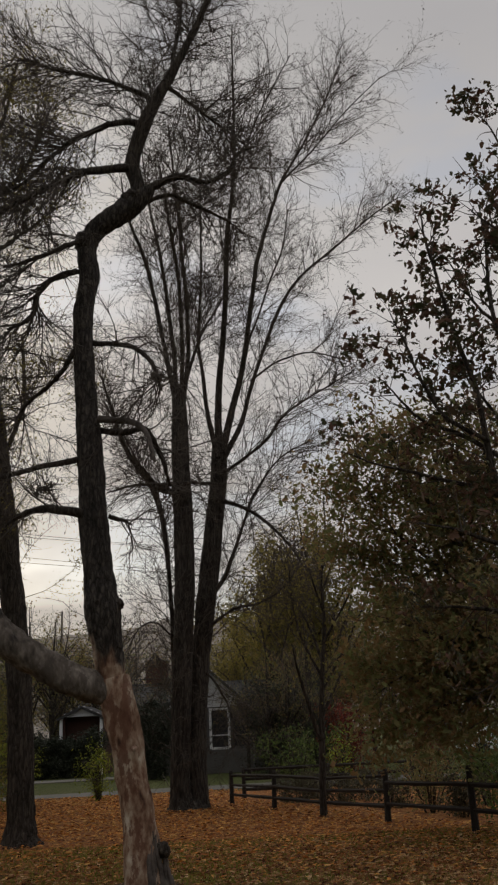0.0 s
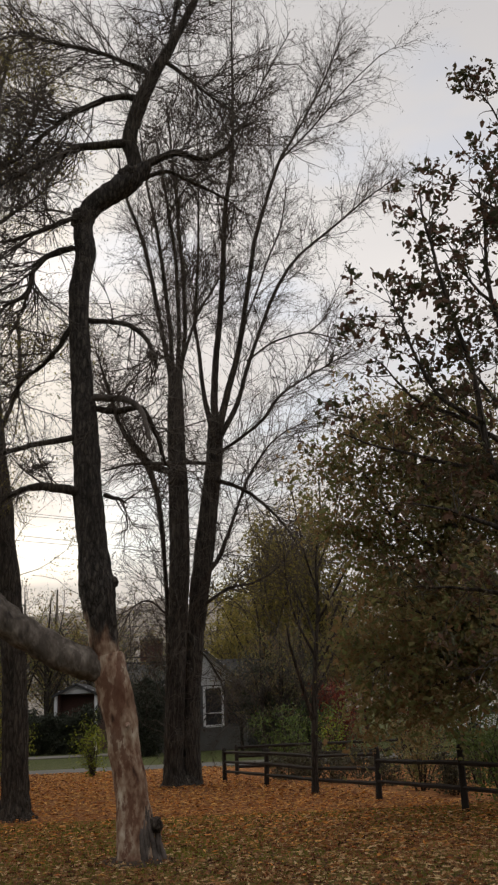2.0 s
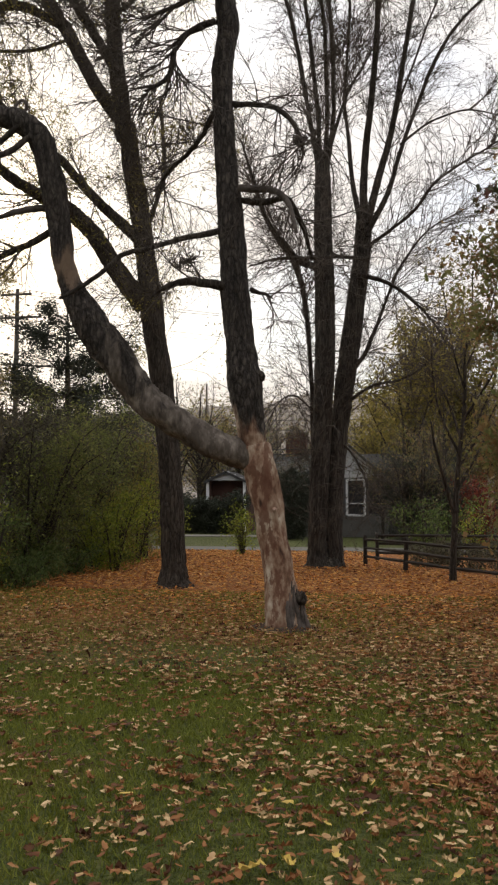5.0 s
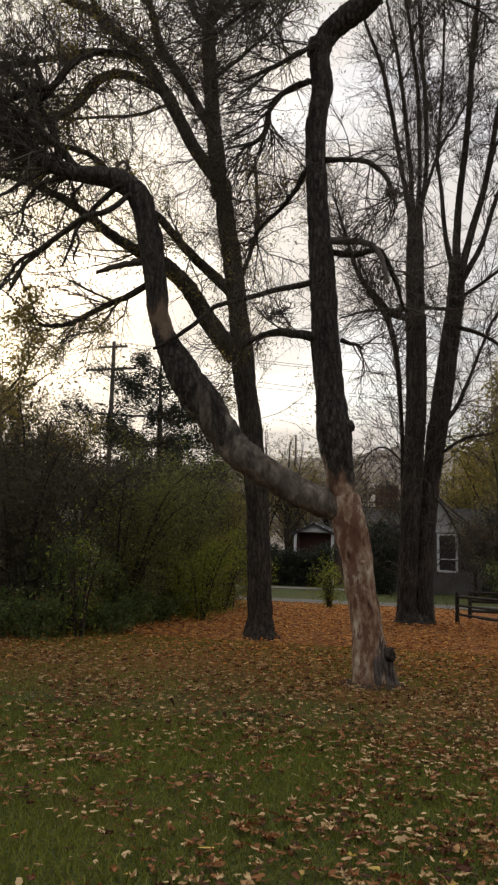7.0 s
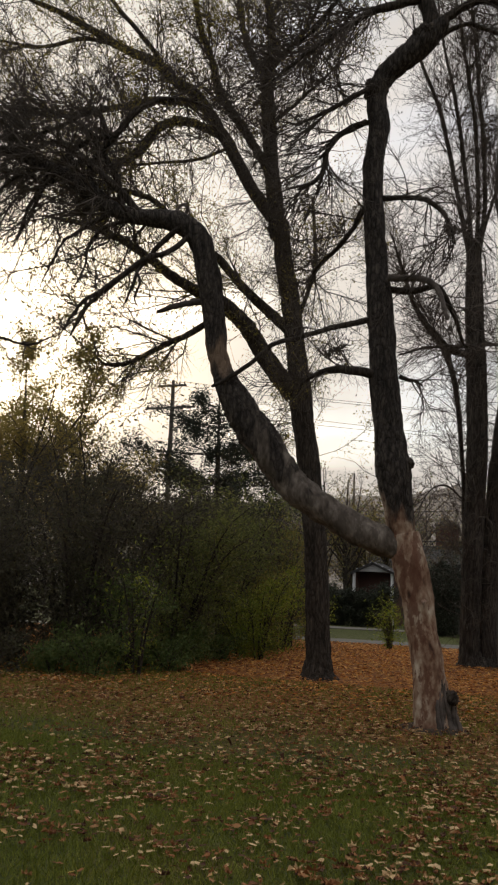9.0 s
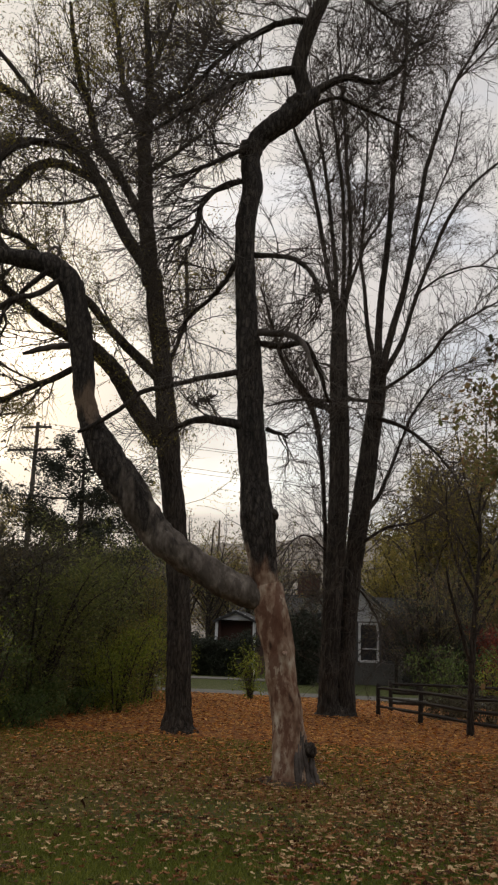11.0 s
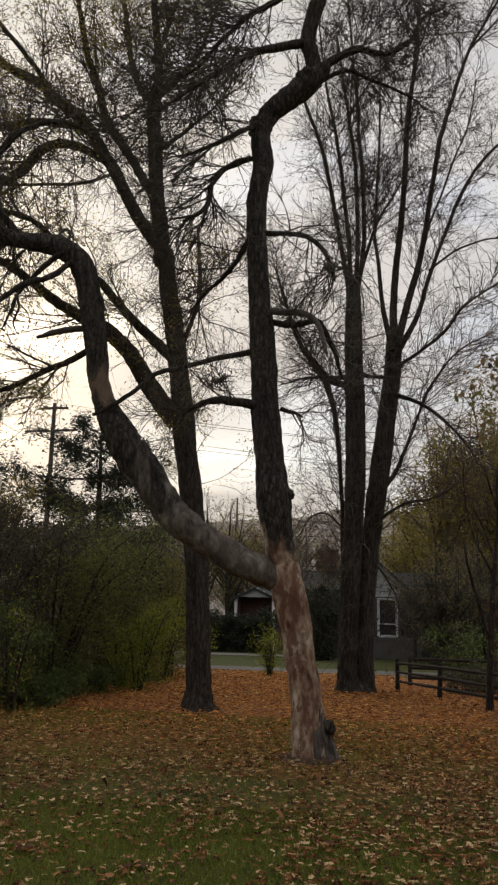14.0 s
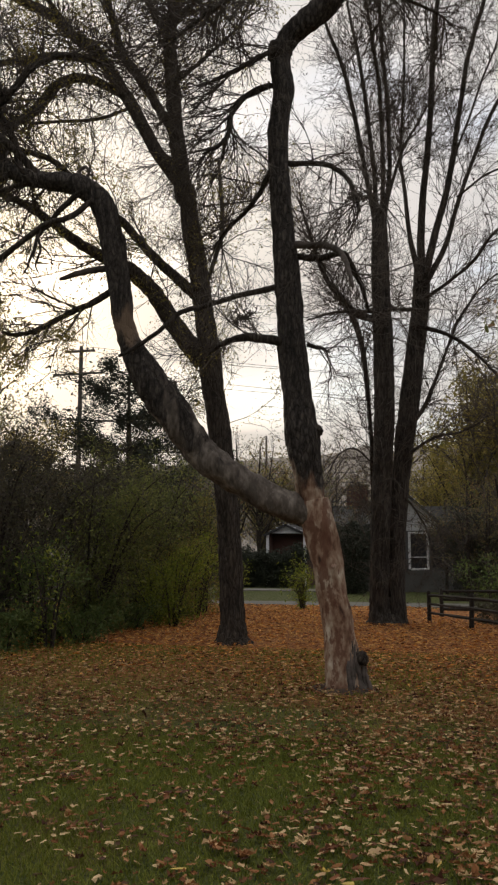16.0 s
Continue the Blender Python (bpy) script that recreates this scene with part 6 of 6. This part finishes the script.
def porch_house():
    house = thing("porch_house", "grey house with white gable and white-framed screened porch", "house", (-2.45, 38.0, 0))
    w, d, eave, ridge = 3.9, 8.0, 2.72, 4.45
    gabled(house, w, d, eave, ridge, GREY_WALL)
    block("foundation", -w / 2, 0, 0, w / 2, 0.25, 0.95, FOUNDATION, house, "grey rendered base")
    for x0, x1 in ((-1.95, -1.0), (-1.0, 0.06), (0.06, 0.98), (0.98, 1.95)):
        window = block("window", x0 + 0.05, 0.10, 1.05, x1 - 0.05, 0.13, 2.6, SCREEN, house, "dark insect screen")
        lit = x0 > -0.5 and x1 < 1.0
        # shade put into the colour: frames out of the light take the wall's grey
        mat = WHITE_PAINT if lit else GREY_WALL
        block("frame", x0, 0.02, 1.0, x0 + 0.11, 0.12, 2.68, mat, window, "white painted frame" if lit else "")
        block("frame", x1 - 0.11, 0.015, 1.0, x1, 0.115, 2.68, mat, window)
        block("frame", x0 + 0.09, 0.02, 2.58, x1 - 0.09, 0.12, 2.68, mat, window)
        block("sill", x0 + 0.09, 0.0, 0.96, x1 - 0.09, 0.13, 1.06, mat, window)
        block("bar", x0 + 0.09, 0.03, 1.52, x1 - 0.09, 0.11, 1.57, mat, window)
    wing = thing("house_wing", "low grey house with shingled roof behind the bushes", "house", (0.1, 42.0, 0))
    block("front_wall", -2.2, 0, 0, 1.3, 0.25, 2.8, GREY_WALL, wing)
    for s in (0, 1):
        pts = [(-2.4, -0.5, 2.75), (1.5, -0.5, 2.75), (1.5, 3, 4.1), (-2.4, 3, 4.1)] if s == 0 else [(-2.4, 3, 4.1), (1.5, 3, 4.1), (1.5, 6.5, 2.75), (-2.4, 6.5, 2.75)]
        slab("roof", pts, 0.1, ROOFING, wing, "grey shingled roof")
    block("side_wall", -2.2, 0.25, 0, -1.95, 6, 2.7, GREY_WALL, wing)
    block("side_wall", 1.05, 0.25, 0, 1.3, 6, 2.7, GREY_WALL, wing)


def brick_house():
    house = thing("brick_house", "low brick house with a small white porch gable", "house", (-8.95, 42.5, 0))
    gabled(house, 2.1, 3.0, 2.72, 3.2, BRICK, 0.15)
    block("front_wall", -1.05, 0.6, 0, 0.8, 0.8, 2.7, BRICK, house, "shaded red brick wall")
    for x in (-1.0, 0.98):
        block("porch_post", x - 0.07, 0.0, 0, x + 0.07, 0.14, 2.7, WHITE_PAINT, house, "white porch post")


def chimney_house():
    house = thing("chimney_house", "far house with a broad brick chimney on its roof", "house", (-7.8, 60.0, 0))
    block("front_wall", -5, 0, 0, 5, 0.25, 3.6, GREY_WALL, house)
    block("side_wall", -5, 0.25, 0, -4.75, 8, 3.6, GREY_WALL, house)
    block("side_wall", 4.75, 0.25, 0, 5, 8, 3.6, GREY_WALL, house)
    slab("roof", [(-5.3, -0.5, 3.5), (5.3, -0.5, 3.5), (5.3, 4, 5.2), (-5.3, 4, 5.2)], 0.12, ROOFING, house)
    slab("roof", [(-5.3, 4, 5.2), (5.3, 4, 5.2), (5.3, 8.5, 3.5), (-5.3, 8.5, 3.5)], 0.12, ROOFING, house)
    chimney = block("chimney", -0.8, 3.4, 4.8, 0.8, 4.4, 6.85, BRICK, house, "broad brick chimney")
    block("cap", -0.88, 3.3, 6.85, 0.88, 4.5, 6.98, CONCRETE, chimney)


porch_house()
brick_house()
chimney_house()


# ---- utility pole and wires ----
def utility_pole(x, y, h, arms=True):
    pole = thing("utility_pole", "tall wooden utility pole with two cross arms" if arms else "plain far wooden utility pole", "utility pole", (x, y, 0))
    P = np.array([[(0, 0, -0.2), (0.02, 0, h * 0.5), (0, 0, h)]])
    V, F = tubes(P, np.array([[0.17, 0.15, 0.11]]) * (1.0 if arms else 0.7), 10)
    part_np("post", V, F, POLE_WOOD, pole)
    if not arms:
        return
    for z, a, b in ((h - 0.35, -1.0, 0.95), (h - 1.75, -1.75, 1.6)):
        arm = block("cross_arm", a, -0.17, z - 0.06, b, -0.03, z + 0.06, POLE_WOOD, pole)
        for k in (a + 0.12, a * 0.5, b * 0.5, b - 0.12):
            bm = bmesh.new()
            bmesh.ops.create_cone(bm, segments=8, radius1=0.05, radius2=0.035, depth=0.16, cap_ends=True, matrix=Matrix.Translation((k, -0.1, z + 0.14)))
            part("insulator", bm, CONCRETE, arm)
    for s in (-1, 1):
        V, F = tubes(np.array([[(0, -0.1, h - 1.0), (s * 0.35, -0.1, h - 0.7), (s * 0.7, -0.1, h - 0.4)]]), np.full((1, 3), 0.02), 5)
        part_np("brace", V, F, POLE_WOOD, pole)


utility_pole(-22.2, 45.0, 14.2)
utility_pole(-16.5, 70.0, 11.9, False)


def wire(a, b, sag, r=0.018):
    t = np.linspace(0, 1, 30)[:, None]
    P = np.array(a) * (1 - t) + np.array(b) * t
    P[:, 2] -= (4 * sag * t * (1 - t))[:, 0]
    V, F = tubes(P[None], np.full((1, 30), r), 4)
    ob = new("overhead_wire", mesh_of("overhead_wire", V, F, WIRE))
    tagged(ob, "thin black overhead wire across the road", "wire", "overhead wires")


for z, r in ((4.75, 0.022), (4.45, 0.028), (5.9, 0.014), (6.5, 0.014)):
    wire((-60, 50, z + 0.8), (40, 48, z + 0.2), 0.5, r)
for z, dx in ((13.95, -0.9), (13.95, 0.85), (12.55, -1.6), (12.55, 1.5)):
    wire((-22.2 + dx, 44.9, z + 0.1), (-90, 60 + dx, z), 1.2, 0.014)
    wire((-22.2 + dx, 44.9, z + 0.1), (40, 49 + dx, z - 4.2), 1.4, 0.012)


# ---- parked car ----
def parked_car(x, y):
    car = thing("parked_car", "white parked car half hidden behind the bushes", "car", (x, y, 0))
    side = ((0, 0.35), (0.02, 0.75), (0.9, 0.88), (1.5, 1.38), (3.0, 1.42), (3.9, 0.95), (4.3, 0.9), (4.35, 0.35))
    bm = bmesh.new()
    rows = [[bm.verts.new((px, py, pz)) for px, pz in side] for py in (0, 1.7)]
    bm.faces.new(rows[0])
    bm.faces.new(rows[1][::-1])
    for i in range(len(side)):
        j = (i + 1) % len(side)
        bm.faces.new((rows[0][i], rows[1][i], rows[1][j], rows[0][j]))
    bmesh.ops.recalc_face_normals(bm, faces=bm.faces)
    bmesh.ops.bevel(bm, geom=list(bm.edges), offset=0.05, segments=2, affect="EDGES")
    part("body", bm, WHITE_PAINT, car, "white painted body")
    for a, b in ((1.35, 2.15), (2.22, 3.1)):
        slab("window", [(a, -0.004, 0.95), (b, -0.004, 0.95), (b - 0.05, -0.004, 1.32), (a + 0.3 if a < 2 else a, -0.004, 1.32)], 0.01, SCREEN, car, "dark glass")
    for px in (0.85, 3.5):
        bm = bmesh.new()
        bmesh.ops.create_cone(bm, segments=20, radius1=0.32, radius2=0.32, depth=0.2, cap_ends=True, matrix=Matrix.Translation((px, 0.06, 0.32)) @ Matrix.Rotation(math.pi / 2, 4, "X"))
        part("wheel", bm, WIRE, car, "black tyre")


parked_car(9.0, 40.0)


# ---- details of the forked tree ----
def lump(name, at, r, squash, mat, parent, label=""):
    bm = bmesh.new()
    bmesh.ops.create_icosphere(bm, subdivisions=3, radius=r)
    for v in bm.verts:
        v.co *= 1 + 0.45 * noise.noise(v.co * (2.2 / r) + Vector(at))
        v.co.x, v.co.y, v.co.z = v.co.x * squash[0], v.co.y * squash[1], v.co.z * squash[2]
    bmesh.ops.translate(bm, verts=bm.verts, vec=Vector(at) - parent.location)
    for f in bm.faces:
        f.smooth = True
    return part(name, bm, mat, parent, label)

lump("knot", (-1.285, 10.85, 0.40), 0.085, (1.0, 0.9, 1.05), BARK, forked_tree, "dark burl near the foot")
lump("knob", (-2.20, 10.9, 3.38), 0.10, (0.8, 0.8, 1.2), BARK, forked_tree, "bark swelling")
lump("knob", (-1.86, 10.9, 3.36), 0.085, (1.0, 0.8, 1.0), BARK, forked_tree, "bark swelling")
lump("burl", (-2.36, 10.9, 8.93), 0.17, (0.9, 0.9, 1.1), BARK, forked_tree, "swollen bark at the bend")
lump("burl", (-1.62, 10.9, 9.70), 0.15, (1.1, 0.9, 0.9), BARK, forked_tree, "swollen bark under the limbs")
lump("stub", (-1.61, 10.72, 1.56), 0.035, (1, 1, 1), BARE_WOOD, forked_tree, "pale cut stub")


def soil_mound(at, r):
    bm = bmesh.new()
    rows = []
    for k, h in ((1.0, -0.02), (0.7, 0.02), (0.35, 0.045)):
        rows.append([bm.verts.new((math.cos(a) * r * k * (1 + 0.25 * noise.noise(Vector((math.cos(a) * 2, math.sin(a) * 2, 4)))), math.sin(a) * r * k, h + 0.015 * noise.noise(Vector((a * 3, k * 5, 0))))) for a in [i * math.pi / 16 for i in range(32)]])
    for a, b in zip(rows, rows[1:]):
        for i in range(32):
            bm.faces.new((a[i], a[(i + 1) % 32], b[(i + 1) % 32], b[i]))
    bm.faces.new(rows[-1])
    mound = thing("soil_mound", "bare dark soil round the foot of the leaning tree", "soil", at)
    part("soil", bm, SOIL, mound)


soil_mound((-1.53, 10.95, 0.0), 0.55)


# ---- the house from whose window the lawn is seen ----
# unseen wall added behind the camera; it keeps sky light off the trunks
bm = bmesh.new()
box(bm, -7, -1.1, 0, 7, -0.9, 5.6)
me = bpy.data.meshes.new("wall_south")
bm.to_mesh(me)
bm.free()
me.materials.append(GREY_WALL)
tagged(new("wall_south", me), "plain grey unseen house wall, added behind the lawn to block sky light", "wall", kind="structure")


# ---- fallen leaves and grass ----
def clumps(x, y):
    return noise.noise(Vector((x * 0.55, y * 0.55, 3))) * 0.6 + noise.noise(Vector((x * 1.7, y * 1.7, 9))) * 0.5


def scatter(density, y0, y1, count, wide=0.4):
    """Places on the lawn, in the wedge before the house, kept where density(x, y) allows it."""
    out = []
    while len(out) < count:
        y = math.sqrt(rng.uniform(y0 * y0, y1 * y1))
        x = rng.uniform(-0.85 * y - wide, 0.36 * y + wide)
        if rng.random() < density(x, y):
            out.append((x, y, ground_height(x, y)))
    return np.array(out)


def near_density(x, y):
    return max(0.05, min(1.0, 0.30 + 0.05 * (y - 4) + 0.7 * clumps(x, y) + 0.16 * max(-1.6, min(2, x + 0.6)))) * max(0.0, min(1.0, (14.5 - y) / 5.0))


def litter_density(x, y):
    """Thickens away from the house and thins out past the fence line."""
    past = y - (22.6 - (x + 0.87) * 1.87) if x > -0.9 else 0.0
    return min(1.0, max(0.0, (y - 9.7 + 0.6 * max(-2.0, min(2, x + 1.0))) / 6.0 + 0.5 * clumps(x, y))) * (0.12 if past > 1.0 else 1.0)


def lay(name, spots, size, mat, label, shape):
    spots = spots + np.array((0, 0, 0.03)) + rng.uniform(0, 0.022, (len(spots), 1)) * np.array((0, 0, 1))
    ob = leaves_on(name, spots, size, mat, None, flat=0.93, shape=shape)
    return tagged(ob, label, "leaves", kind="stuff")


lay("leaf_litter", scatter(litter_density, 6.5, 27.0, 78000, 3.0), 0.095, LITTER, "thick carpet of orange and rust fallen leaves", "oval")
lay("fallen_leaves", scatter(near_density, 5.0, 8.5, 16000, 2.0), 0.068, DRY_LEAVES, "rust-brown and tan fallen leaves in the grass", "lobed")
lay("fallen_leaves", scatter(near_density, 8.5, 14.3, 22000, 2.0), 0.066, DRY_LEAVES, "brown and tan fallen leaves scattered over the lawn", "lobed")


def make_near_leaves():
    spots = scatter(near_density, 3.3, 5.4, 300)
    kinds = []
    for i in range(10):
        V, o, _, m = leaf_mesh(np.zeros((1, 3)), 0.082, 0.8, "lobed")
        tris = np.array([(0, 1, 2), (0, 2, 8), (0, 8, 9), (2, 3, 4), (2, 4, 6), (2, 6, 8), (4, 5, 6), (6, 7, 8)])
        kinds.append(mesh_of("fallen_leaf", V.reshape(-1, 3), tris, DRY_LEAF, smooth=False))
    for i, s in enumerate(spots):
        ob = new("fallen_leaf", kinds[i % 10])
        ob.parent = ground
        ob.matrix_basis = Matrix.Translation((s[0], s[1], s[2] + 0.045)) @ Matrix.Rotation(i * 1.7, 4, "Z") @ Matrix.Scale(0.8 + 0.5 * rng.random(), 4)


make_near_leaves()
lay("fallen_leaves", scatter(near_density, 1.0, 5.2, 5600, 2.5), 0.072, DRY_LEAVES, "brown and tan fallen leaves on the near lawn", "lobed")


def make_grass(count, y0, y1, length, wide):
    y = np.sqrt(rng.uniform(y0 * y0, y1 * y1, count))
    x = rng.uniform(-0.85 * y - 2.0, 0.36 * y + 2.0)
    base = np.stack([x, y, np.zeros(count) - 0.005], axis=1)
    a = rng.random(count) * 2 * np.pi
    side = np.stack([np.cos(a), np.sin(a), np.zeros(count)], axis=1) * wide
    tip = base + np.stack([rng.normal(0, 0.5, count), rng.normal(0, 0.5, count), np.full(count, 1.0)], axis=1) * (length * rng.uniform(0.5, 1.3, count))[:, None]
    V = np.stack([base - side, base + side, tip], axis=1).reshape(-1, 3)
    F = np.arange(count * 3).reshape(-1, 3)
    return V, F


Va, Fa = make_grass(230000, 0.5, 8.0, 0.05, 0.004)
Vb, Fb = make_grass(90000, 8.0, 15.0, 0.05, 0.006)
ob = new("grass", mesh_of("grass", np.vstack([Va, Vb]), np.vstack([Fa, Fb + len(Va)]), GRASS, smooth=False))
tagged(ob, "short green autumn grass of the lawn", "grass", kind="stuff")
